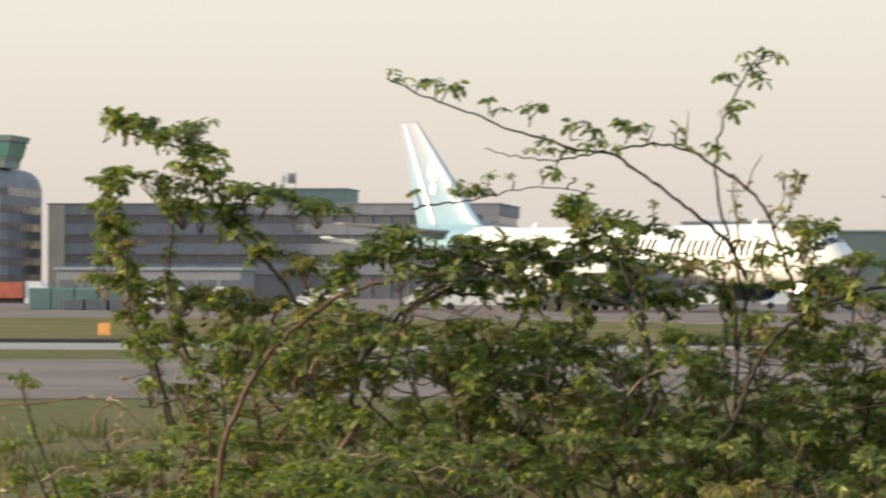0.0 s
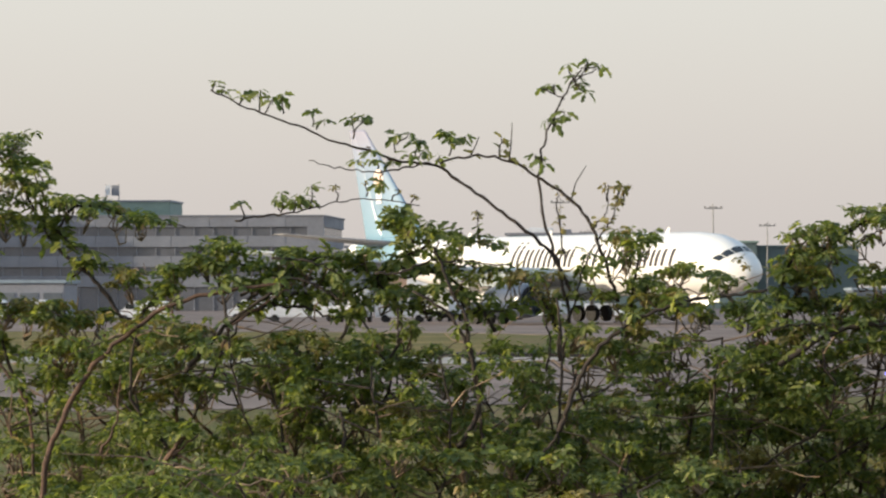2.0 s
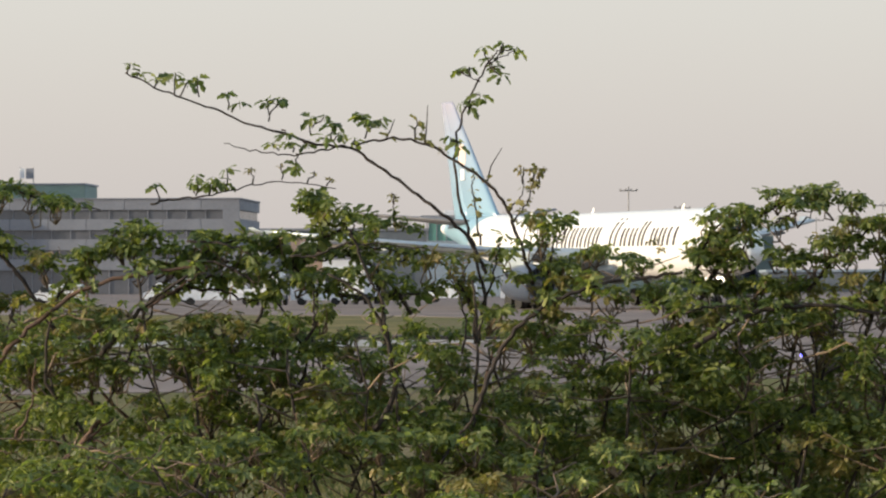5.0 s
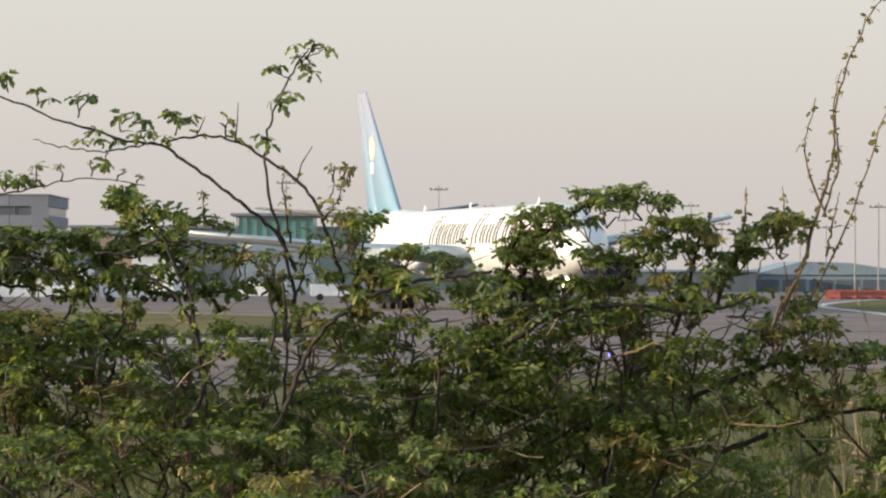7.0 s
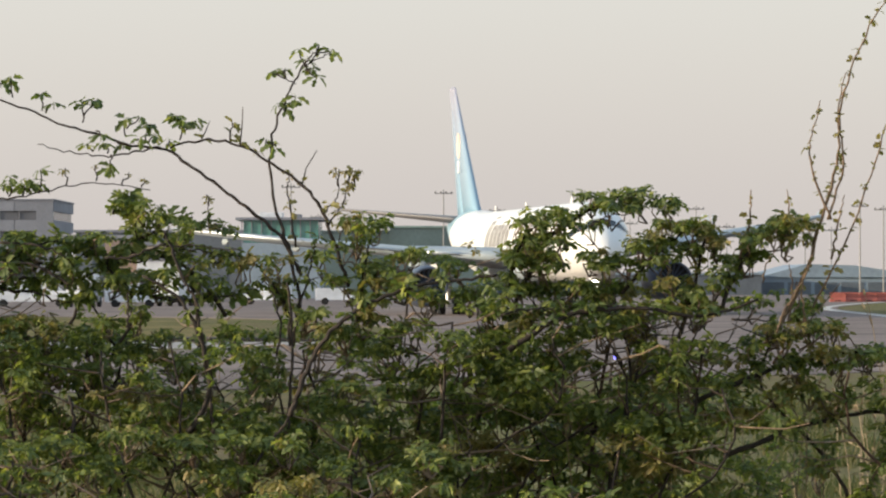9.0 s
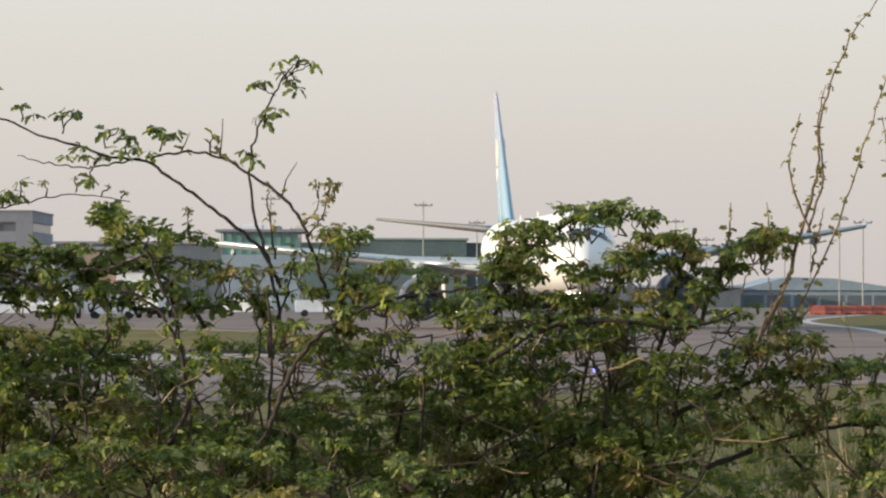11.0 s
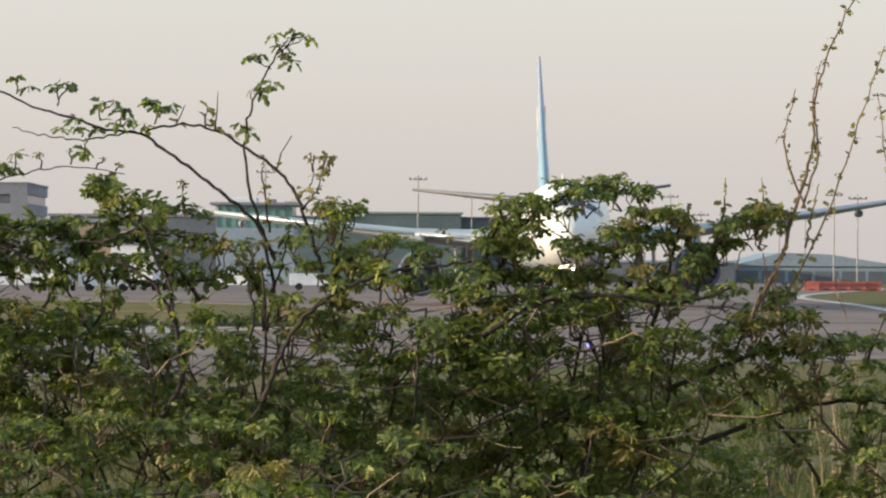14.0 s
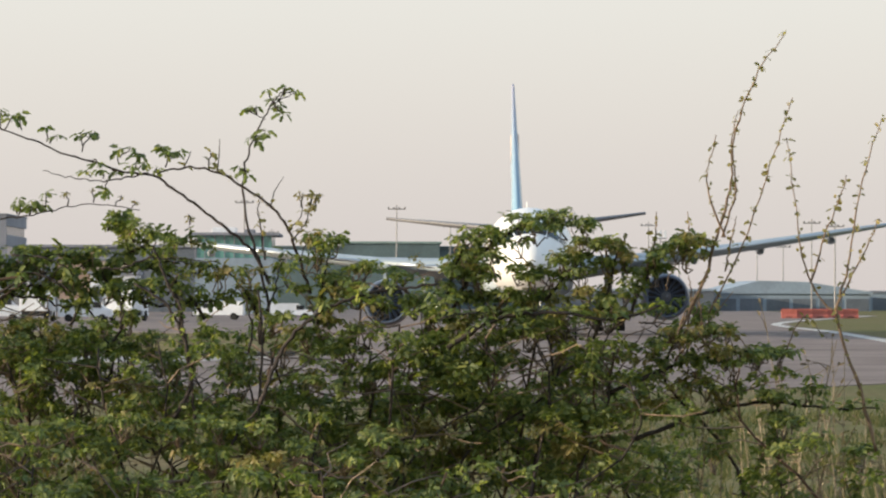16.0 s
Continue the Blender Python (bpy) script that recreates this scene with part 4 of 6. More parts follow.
def thicket(shrub, a0, a1, stems, pads, d0=5.8, d1=6.4, young=0.08, shift=0.0, bare=2):
    """Crooked rising stems (parts) with side twigs that end in flat pads of leaf tufts."""
    heaps = {False: ([], []), True: ([], [])}
    count = {False: 0, True: 0}
    tw = bmesh.new()

    def tuft(p, s, fresh):
        if in_gap(p):
            return
        vs, fs = rng.choice(SPRAYS)
        up = Vector((rng.uniform(-0.6, 0.6), rng.uniform(-0.6, 0.6), 1)).normalized()
        m = np.array(aim(p, up, s, rng.uniform(0, 6.28)))
        heaps[fresh][0].append(vs @ m[:3, :3].T + m[:3, 3])
        o = count[fresh]
        heaps[fresh][1].extend(tuple(i + o for i in q) for q in fs)
        count[fresh] += len(vs)

    def crooked(p, go, ln, r):
        pts = [p]
        for k in range(3):
            pts.append(pts[-1] + (go + Vector((rng.uniform(-.45, .45), rng.uniform(-.45, .45), rng.uniform(-.35, .45)))).normalized() * ln / 3)
        tube(tw, pts, r, r * 0.45, 4)
        return pts

    for i in range(stems):
        a = a0 + (a1 - a0) * (i + rng.random()) / stems
        d = rng.uniform(d0, d1)
        tip_b = crest(a) - shift - abs(rng.gauss(0, 0.15))
        foot = spot(a + rng.uniform(-0.5, 0.5), 0, d + rng.uniform(-0.1, 0.1))
        foot.z = GROUND_Z - 0.1
        head = spot(a, tip_b, d)
        lean = Vector((rng.uniform(-0.28, 0.28), rng.uniform(-0.1, 0.1), rng.uniform(-0.05, 0.1)))
        kink = [Vector((rng.uniform(-0.05, 0.05), 0, rng.uniform(-0.03, 0.03))) for _ in range(3)]
        pts = curve_points([foot, foot.lerp(head, 0.45) + lean, foot.lerp(head, 0.65) + lean + kink[0], foot.lerp(head, 0.8) + lean * 0.6 + kink[1], foot.lerp(head, 0.92) + kink[2], head], 4)
        pts = [p + Vector((rng.uniform(-.006, .006), 0, rng.uniform(-.004, .004))) for p in pts]
        bm = bmesh.new()
        tube(bm, pts, rng.uniform(0.004, 0.0075), 0.002, 6, 0.12)
        part("stem", bm, BARK_RED if rng.random() < 0.14 else BARK, shrub, smooth=True)
        for k in range(pads + bare):
            f = 1 - abs(rng.gauss(0, 0.27))
            if f < 0.3:
                continue
            j = min(len(pts) - 2, int(f * (len(pts) - 1)))
            p = pts[j].lerp(pts[j + 1], rng.random())
            ang = rng.uniform(0, 6.28)
            go = Vector((math.cos(ang), 0.6 * math.sin(ang), rng.uniform(-0.1, 0.7))).normalized()
            room = crest(p.x * 6 / p.y) - shift - (p.z - EYE) * 6 / p.y
            go.z = min(go.z, max(-0.4, room * 4 - 0.1))
            line = crooked(p, go, rng.uniform(0.05, 0.2), rng.uniform(0.0013, 0.0024))
            tip = line[-1]
            under = crest(tip.x * 6 / tip.y) - shift - (tip.z - EYE) * 6 / tip.y
            keep = 0.45 + 2.0 * max(0.0, under)
            if 0.09 < under < 0.27 and not shift:
                keep *= 0.3 if tip.x > 0.2 else 0.65
            if tip.x < -0.35 and 0.0 < under < 0.12 and not shift:
                keep *= 0.6
            if k >= pads or rng.random() > keep or under < -0.02:
                continue
            fresh = rng.random() < young
            for q in (tip, line[2]) if rng.random() < 0.6 else (tip,):
                wide = rng.uniform(0.018, 0.034)
                for s in range(rng.randint(4, 8)):
                    tuft(q + Vector((rng.gauss(0, wide), rng.gauss(0, wide), rng.gauss(0.004, 0.009))), rng.uniform(0.65, 1.12), fresh)
    tagged(part("twig_mass", tw, BARK_TWIG, shrub), kind="stuff")
    for name, fresh, m in (("foliage", False, LEAF), ("young_foliage", True, LEAF_NEW)):
        v, f = heaps[fresh]
        if v:
            me = bpy.data.meshes.new(name)
            me.from_pydata(np.concatenate(v).tolist(), [], f)
            me.materials.append(m)
            ob = new(name, me)
            ob.parent = shrub
            tagged(ob, kind="stuff")


TUFTS = [spray_shape(71 + i, n, z, 0.5, -0.8, 0.3, 0.78) for i, (n, z) in enumerate(((6, 0.027), (7, 0.025), (5, 0.029), (6, 0.024)))]
TUFT_DATA = [data_of("leaf_spray", t, LEAF) for t in TUFTS]
HEAPS = {}
fan = random.Random(23)


def crook(bm, p, q, r0, r1, bend=0.012):
    """A thin crooked twig between two places."""
    mids = [p.lerp(q, f) + Vector((fan.uniform(-bend, bend), fan.uniform(-bend, bend), fan.uniform(-bend, bend))) for f in (0.33, 0.67)]
    tube(bm, [p, *mids, q], r0, r1, 5)


def clump(shrub, a, b, w, h, pads, young=0.05, d=6.0):
    """A leafy clump: crooked twigs that end in flat, drooping pads of leaf tufts."""
    heap = HEAPS.setdefault(shrub.name, (shrub, bmesh.new(), {False: [[], [], 0], True: [[], [], 0]}))
    foot = spot(a + fan.uniform(-0.02, 0.02), b - h - 0.03, d + 0.03)
    for k in range(pads):
        turn, far = fan.uniform(0, 6.28), math.sqrt(fan.random())
        p = spot(a + w * far * math.cos(turn), b + h * far * math.sin(turn), d + fan.uniform(-0.09, 0.09))
        crook(heap[1], foot, p, 0.0018, 0.0009)
        fresh = fan.random() < young
        pile = heap[2][fresh]
        wide = fan.uniform(0.008, 0.014)
        for j in range(fan.randint(3, 4)):
            q = p + Vector((fan.gauss(0, wide), fan.gauss(0, wide), fan.gauss(0, 0.004)))
            if in_gap(q):
                continue
            vs, fs = fan.choice(SPRAYS if j % 3 else TUFTS)
            up = Vector((fan.uniform(-0.5, 0.5), fan.uniform(-0.6, 0.4), 1)).normalized()
            m = np.array(aim(q, up, fan.uniform(0.5, 0.85), fan.uniform(0, 6.28)))
            pile[0].append(vs @ m[:3, :3].T + m[:3, 3])
            pile[1].extend(tuple(i + pile[2] for i in f) for f in fs)
            pile[2] += len(vs)


def finish_clumps():
    for shrub, twigs, piles in HEAPS.values():
        tagged(part("clump_twig_mass", twigs, BARK_TWIG, shrub), kind="stuff")
        for fresh, name, m in ((False, "clump_leaves", LEAF), (True, "young_clump_leaves", LEAF_NEW)):
            if piles[fresh][0]:
                me = bpy.data.meshes.new(name)
                me.from_pydata(np.concatenate(piles[fresh][0]).tolist(), [], piles[fresh][1])
                me.materials.append(m)
                ob = new(name, me)
                ob.parent = shrub
                tagged(ob, kind="stuff")


def tuft_on_spur(shrub, a, b, foot_a, foot_b, size=0.85):
    """An open umbrella of leaves at the end of a short spur."""
    d = 6 + fan.uniform(-0.03, 0.03)
    p, q = spot(foot_a, foot_b), spot(a, b, d)
    bm = bmesh.new()
    crook(bm, p, q, 0.0017, 0.0011, 0.004)
    part("spur", bm, BARK, shrub)
    for k in range(1 + (fan.random() < 0.3)):
        ob = new("leaf_spray", fan.choice(TUFT_DATA if size > 0.7 else YOUNG_DATA))
        ob.parent = shrub
        up = (Vector((fan.uniform(-0.35, 0.35), fan.uniform(-0.5, 0.2), 1)) + (q - p).normalized() * 0.4).normalized()
        ob.matrix_basis = aim(q - Vector((0.006 * k, 0, 0.008 + 0.004 * k)), up, size * fan.uniform(0.85, 1.1), fan.uniform(0, 6.28))


def shrub_at(label):
    return top("hawthorn_shrub", label, "shrub", "hedge shrubs")


sh_left = shrub_at("loose green hawthorn shrub with reddish arching stems")
sh_mid = shrub_at("dense green hawthorn shrub with bare dark arching twigs above")
sh_right = shrub_at("dense leafy hawthorn shrub, bright at the top")
sh_end = shrub_at("thin hawthorn shrub thinning out into dry stalks")
shoots = top("bramble_shoots", "tall thin upright shoots with small opening buds", "shrub", "hedge shrubs")
thicket(sh_left, -1.6, -0.75, 6, 7)
thicket(sh_mid, -0.75, 0.0, 6, 7)
thicket(sh_right, 0.0, 0.62, 4, 6)
thicket(sh_left, -1.45, -0.75, 15, 11, shift=0.08)
thicket(sh_mid, -0.75, 0.0, 18, 12, shift=0.07)
thicket(sh_right, 0.0, 0.55, 17, 11, shift=0.09)
thicket(sh_end, 0.62, 1.2, 5, 9, young=0.3, shift=0.04)
thicket(sh_left, -1.55, -0.75, 8, 14, 5.2, 5.5, 0.1, 0.34)
thicket(sh_mid, -0.75, 0.0, 8, 14, 5.2, 5.5, 0.1, 0.36)
thicket(sh_right, 0.0, 0.4, 3, 10, 5.2, 5.5, 0.05, 0.42)
thicket(sh_right, 0.1, 0.6, 6, 12, 6.3, 6.7, 0.05, 0.24)


def dry_clump(a0, a1, count, d0, d1, low=0.0):
    """Dead weed stalks: thin, bent, each with a few side sprigs, too fine to count."""
    clump = top("dry_weed_clump", "tangle of dry brown weed stalks beside the hedge", "weeds")
    rest = bmesh.new()
    for i in range(count):
        bm = bmesh.new() if i < 16 else rest
        a, d = rng.uniform(a0, a1), rng.uniform(d0, d1)
        foot = spot(a, 0, d)
        foot.z = GROUND_Z - 0.05
        head = spot(a + rng.uniform(-0.16, 0.16), crest(a) - low - rng.uniform(-0.02, 0.3), d)
        pts = curve_points([foot, foot.lerp(head, 0.5) + Vector((rng.uniform(-.08, .08), 0, 0)), foot.lerp(head, 0.7) + Vector((rng.uniform(-.04, .04), 0, 0)), foot.lerp(head, 0.85) + Vector((rng.uniform(-.03, .03), 0, 0)), head], 4)
        tube(bm, pts, rng.uniform(0.0015, 0.0026), 0.0008, 4)
        for k in range(6):
            p = pts[rng.randint(6, len(pts) - 1)]
            q = p + Vector((rng.uniform(-.07, .07), rng.uniform(-.03, .03), rng.uniform(-.01, .07)))
            tube(bm, [p, p.lerp(q, 0.5) + Vector((0, 0, 0.006)), q], 0.0012, 0.0006, 3)
            bud = leaf_shape(q, (q - p).normalized(), Vector((0, -1, 0.2)).normalized(), rng.uniform(0.008, 0.018), 0.007, 0.001)
            vs = [bm.verts.new(v) for v in bud[0]]
            for f in bud[1]:
                bm.faces.new([vs[j] for j in f])
        if i < 16:
            part("stalk", bm, DRY_STALK, clump)
    tagged(part("stalk_mass", rest, DRY_STALK, clump), kind="stuff")


dry_clump(0.72, 1.3, 130, 6.3, 7.6)
dry_clump(-1.75, -1.2, 40, 6.2, 7.2)
dry_clump(-1.1, 0.6, 80, 5.9, 6.5, 0.16)

# the arching limbs that stand clear of the mass
limb(sh_mid, [(-0.251, 0.008, 6.00), (-0.269, 0.048, 6.00), (-0.303, 0.093, 6.00), (-0.361, 0.138, 6.00), (-0.431, 0.190, 6.00), (-0.490, 0.231, 6.00), (-0.550, 0.239, 6.00), (-0.620, 0.261, 6.00), (-0.680, 0.277, 6.00), (-0.749, 0.307, 6.00), (-0.829, 0.335, 6.00), (-0.894, 0.367, 6.00)], 0.0036, 0.0014, every=0)
limb(sh_mid, [(-0.500, 0.235, 6.00), (-0.550, 0.225, 6.00), (-0.600, 0.219, 6.00), (-0.660, 0.227, 6.00), (-0.717, 0.240, 6.00)], 0.002, 0.0008, every=0)
limb(sh_mid, [(-0.167, -0.012, 6.00), (-0.190, 0.058, 6.00), (-0.212, 0.118, 6.00), (-0.251, 0.170, 6.00), (-0.311, 0.211, 6.00), (-0.376, 0.244, 6.00), (-0.431, 0.247, 6.00), (-0.485, 0.235, 6.00)], 0.0034, 0.0018, every=0.06, start=0.1, both=False, data=BUD_DATA, twigs=0.7)
limb(sh_mid, [(-0.246, -0.091, 6.00), (-0.266, 0.028, 6.00), (-0.293, 0.118, 6.00), (-0.306, 0.202, 6.00), (-0.300, 0.267, 6.00), (-0.271, 0.335, 6.00), (-0.246, 0.382, 6.00), (-0.221, 0.409, 6.00)], 0.0034, 0.0012, every=0)
limb(sh_mid, [(-0.246, 0.382, 6.00), (-0.212, 0.397, 6.00), (-0.197, 0.402, 6.00)], 0.0012, 0.0008, every=0)
limb(sh_mid, [(-0.261, 0.347, 6.00), (-0.289, 0.362, 6.00), (-0.303, 0.365, 6.00)], 0.0012, 0.0008, every=0)
limb(sh_mid, [(-0.376, 0.244, 6.00), (-0.373, 0.285, 6.00)], 0.0018, 0.0008, every=0.03, data=BUD_DATA)
limb(sh_mid, [(-0.849, 0.133, 6.00), (-0.799, 0.143, 6.00), (-0.739, 0.148, 6.00), (-0.670, 0.166, 6.00), (-0.610, 0.171, 6.00), (-0.520, 0.161, 6.00)], 0.002, 0.0008, every=0)
limb(sh_mid, [(-0.212, 0.118, 6.00), (-0.187, 0.148, 6.00), (-0.192, 0.202, 6.00)], 0.0018, 0.0007, every=0.03, data=BUD_DATA)
limb(sh_mid, [(-0.202, 0.098, 6.00), (-0.177, 0.138, 6.00), (-0.162, 0.188, 6.00)], 0.0018, 0.0007, every=0.02, data=YOUNG_DATA, scale=0.6)
limb(sh_mid, [(-0.261, 0.058, 6.00), (-0.271, 0.128, 6.00), (-0.275, 0.168, 6.00), (-0.271, 0.188, 6.00)], 0.002, 0.0008, every=0.03, data=BUD_DATA)
limb(sh_mid, [(-0.271, -0.241, 5.70), (-0.246, -0.171, 5.70), (-0.207, -0.101, 5.70), (-0.142, -0.046, 5.70), (-0.062, -0.015, 5.70), (0.027, 0.000, 5.70), (0.097, 0.008, 5.70)], 0.0046, 0.0024, every=0.05, start=0.5)
limb(sh_mid, [(-0.451, -0.271, 5.80), (-0.411, -0.191, 5.80), (-0.431, -0.101, 5.80), (-0.470, -0.032, 5.80), (-0.530, 0.008, 5.80)], 0.005, 0.002, every=0.05, start=0.3)
limb(sh_left, [(-1.200, -0.396, 5.60), (-1.186, -0.286, 5.60), (-1.153, -0.206, 5.60), (-1.113, -0.136, 5.60), (-1.058, -0.081, 5.60), (-0.978, -0.023, 5.60), (-0.878, 0.007, 5.60), (-0.748, 0.022, 5.60)], 0.0055, 0.0026, every=0.05, start=0.4, bark=BARK_RED)
limb(sh_left, [(-1.058, -0.356, 5.60), (-1.008, -0.326, 5.60), (-0.958, -0.271, 5.60), (-0.938, -0.246, 5.60)], 0.006, 0.003, every=0.06, bark=BARK_RED)
limb(sh_left, [(-1.018, -0.096, 6.00), (-1.088, 0.009, 6.00), (-1.128, 0.049, 6.00), (-1.178, 0.094, 6.00), (-1.218, 0.164, 6.00), (-1.258, 0.234, 6.00), (-1.328, 0.256, 6.00), (-1.398, 0.286, 6.00)], 0.0042, 0.0012, every=0.02, start=0.3, both=False, data=CROWN_DATA)
limb(sh_left, [(-1.278, -0.266, 6.00), (-1.316, -0.136, 6.00), (-1.346, -0.036, 6.00), (-1.373, 0.044, 6.00), (-1.406, 0.124, 6.00), (-1.383, 0.199, 6.00)], 0.0045, 0.0012, every=0.011, start=0.3, scale=1.25)
limb(sh_left, [(-1.208, -0.216, 6.00), (-1.243, -0.156, 6.00), (-1.273, -0.076, 6.00), (-1.290, 0.014, 6.00), (-1.280, 0.114, 6.00)], 0.0042, 0.0014, every=0.028, start=0.1)
limb(sh_left, [(-1.280, 0.114, 6.00), (-1.308, 0.164, 6.00), (-1.328, 0.189, 6.00)], 0.002, 0.001, every=0.02)
limb(sh_left, [(-1.178, 0.094, 6.00), (-1.148, 0.154, 6.00), (-1.098, 0.159, 6.00), (-1.018, 0.129, 6.00), (-0.938, 0.124, 6.00)], 0.003, 0.001, every=0.025, both=False)
limb(sh_left, [(-1.138, 0.084, 6.00), (-1.198, 0.134, 6.00), (-1.278, 0.144, 6.00), (-1.308, 0.184, 6.00)], 0.003, 0.001, every=0.022)
limb(sh_left, [(-0.938, -0.136, 5.80), (-0.878, -0.066, 5.80), (-0.818, -0.016, 5.80), (-0.748, 0.024, 5.80)], 0.0045, 0.002, every=0.05)
limb(sh_left, [(-1.428, -0.276, 6.00), (-1.418, -0.231, 6.00), (-1.378, -0.221, 6.00), (-1.338, -0.261, 6.00)], 0.0024, 0.0012, every=0, bark=BARK_DRY)
limb(sh_left, [(-1.618, -0.226, 6.00), (-1.518, -0.216, 6.00), (-1.438, -0.208, 6.00), (-1.373, -0.224, 6.00)], 0.0022, 0.0012, every=0, bark=BARK_DRY)
limb(sh_left, [(-1.488, -0.396, 6.00), (-1.528, -0.296, 6.00), (-1.553, -0.216, 6.00), (-1.563, -0.156, 6.00)], 0.003, 0.001, every=0.05, start=0.3, scale=0.8)
limb(sh_right, [(0.116, -0.064, 6.00), (0.176, 0.056, 6.00), (0.236, 0.111, 6.00), (0.296, 0.141, 6.00), (0.346, 0.151, 6.00), (0.406, 0.126, 6.00)], 0.004, 0.0012, every=0.02, start=0.3)
limb(sh_right, [(0.096, -0.064, 6.00), (0.126, 0.026, 6.00), (0.146, 0.076, 6.00), (0.176, 0.106, 6.00)], 0.004, 0.0012, every=0.018, start=0.2, data=YOUNG_DATA+SPRAY_DATA)
limb(sh_right, [(0.416, -0.104, 6.00), (0.446, -0.004, 6.00), (0.461, 0.066, 6.00), (0.481, 0.101, 6.00)], 0.004, 0.0012, every=0.018, start=0.2, data=YOUNG_DATA+SPRAY_DATA)
limb(sh_right, [(0.316, -0.024, 6.00), (0.366, 0.036, 6.00), (0.406, 0.071, 6.00), (0.446, 0.096, 6.00)], 0.004, 0.0012, every=0.022, start=0.2)
limb(sh_right, [(0.486, -0.064, 6.00), (0.526, 0.026, 6.00), (0.566, 0.086, 6.00), (0.616, 0.106, 6.00), (0.641, 0.081, 6.00)], 0.004, 0.0012, every=0.02, start=0.2)
limb(sh_right, [(0.116, -0.124, 5.80), (0.216, -0.064, 5.80), (0.336, -0.049, 5.80), (0.456, -0.064, 5.80), (0.556, -0.034, 5.80)], 0.005, 0.002, every=0.04)
limb(sh_right, [(-0.584, 0.116, 6.00), (-0.569, 0.146, 6.00), (-0.544, 0.126, 6.00)], 0.002, 0.001, every=0.01)
limb(sh_mid, [(-0.604, 0.016, 6.00), (-0.544, 0.066, 6.00), (-0.559, 0.146, 6.00)], 0.0035, 0.001, every=0.01, scale=1.25)
limb(sh_mid, [(-0.544, 0.066, 6.00), (-0.494, 0.096, 6.00), (-0.444, 0.111, 6.00)], 0.003, 0.001, every=0.02)
limb(sh_mid, [(-0.384, -0.064, 6.00), (-0.444, 0.016, 6.00), (-0.524, 0.046, 6.00), (-0.634, 0.041, 6.00)], 0.004, 0.0015, every=0.03)
limb(sh_mid, [(-0.144, -0.024, 6.00), (-0.134, 0.046, 6.00), (-0.124, 0.106, 6.00)], 0.003, 0.001, every=0.02)
limb(sh_mid, [(-0.587, -0.135, 6.00), (-0.555, -0.081, 6.00), (-0.551, -0.045, 6.00), (-0.560, -0.013, 6.00), (-0.596, 0.030, 6.00), (-0.546, 0.032, 6.00), (-0.497, 0.046, 6.00), (-0.442, 0.054, 6.00), (-0.406, 0.048, 6.00), (-0.356, 0.043, 6.00)], 0.003, 0.001, every=0.025, start=0.45, both=False)
limb(sh_mid, [(-0.429, -0.117, 6.00), (-0.438, -0.036, 6.00), (-0.456, 0.005, 6.00), (-0.479, 0.050, 6.00), (-0.497, 0.082, 6.00), (-0.524, 0.109, 6.00), (-0.551, 0.122, 6.00)], 0.0034, 0.001, every=0.016, start=0.55, scale=1.05)
limb(sh_mid, [(-0.479, 0.050, 6.00), (-0.460, 0.082, 6.00), (-0.424, 0.095, 6.00), (-0.393, 0.091, 6.00), (-0.361, 0.077, 6.00)], 0.002, 0.0008, every=0.017, scale=1.0)
limb(sh_mid, [(-0.415, 0.093, 6.00), (-0.413, 0.113, 6.00), (-0.417, 0.141, 6.00)], 0.0016, 0.0007, every=0.019, data=YOUNG_DATA+SPRAY_DATA, scale=0.7)
limb(sh_mid, [(-0.460, -0.013, 6.00), (-0.433, 0.027, 6.00), (-0.397, 0.032, 6.00), (-0.374, 0.050, 6.00)], 0.002, 0.0008, every=0.022, data=YOUNG_DATA+SPRAY_DATA, scale=0.8)
limb(sh_left, [(-0.868, -0.054, 6.00), (-0.804, -0.022, 6.00), (-0.750, 0.003, 6.00), (-0.700, 0.000, 6.00), (-0.650, 0.000, 6.00), (-0.614, 0.014, 6.00)], 0.004, 0.0014, every=0.014, start=0.2, scale=1.1)
limb(sh_left, [(-0.840, 0.000, 6.00), (-0.777, 0.027, 6.00), (-0.732, 0.036, 6.00), (-0.678, 0.027, 6.00), (-0.628, 0.050, 6.00), (-0.614, 0.068, 6.00)], 0.003, 0.001, every=0.016, start=0.2, scale=1.1)
limb(sh_left, [(-0.795, -0.018, 6.00), (-0.723, -0.022, 6.00), (-0.678, -0.040, 6.00), (-0.650, -0.036, 6.00)], 0.003, 0.001, every=0.046)
limb(sh_mid, [(-0.660, -0.077, 6.00), (-0.628, -0.022, 6.00), (-0.587, -0.013, 6.00), (-0.537, -0.022, 6.00), (-0.483, -0.009, 6.00)], 0.003, 0.001, every=0.014, start=0.2, scale=1.05)
limb(sh_mid, [(-0.533, -0.022, 6.00), (-0.479, -0.036, 6.00), (-0.411, -0.029, 6.00), (-0.343, -0.022, 6.00), (-0.316, 0.000, 6.00)], 0.003, 0.001, every=0.019, start=0.1)
limb(sh_mid, [(-0.270, -0.117, 6.00), (-0.275, -0.054, 6.00), (-0.298, -0.013, 6.00), (-0.325, 0.023, 6.00), (-0.343, 0.046, 6.00)], 0.003, 0.001, every=0.019, start=0.3, data=YOUNG_DATA+SPRAY_DATA, scale=0.85)
limb(sh_mid, [(-0.266, -0.117, 6.00), (-0.257, -0.045, 6.00), (-0.239, 0.000, 6.00), (-0.230, 0.046, 6.00), (-0.225, 0.068, 6.00)], 0.003, 0.001, every=0.022, start=0.3, scale=0.85)
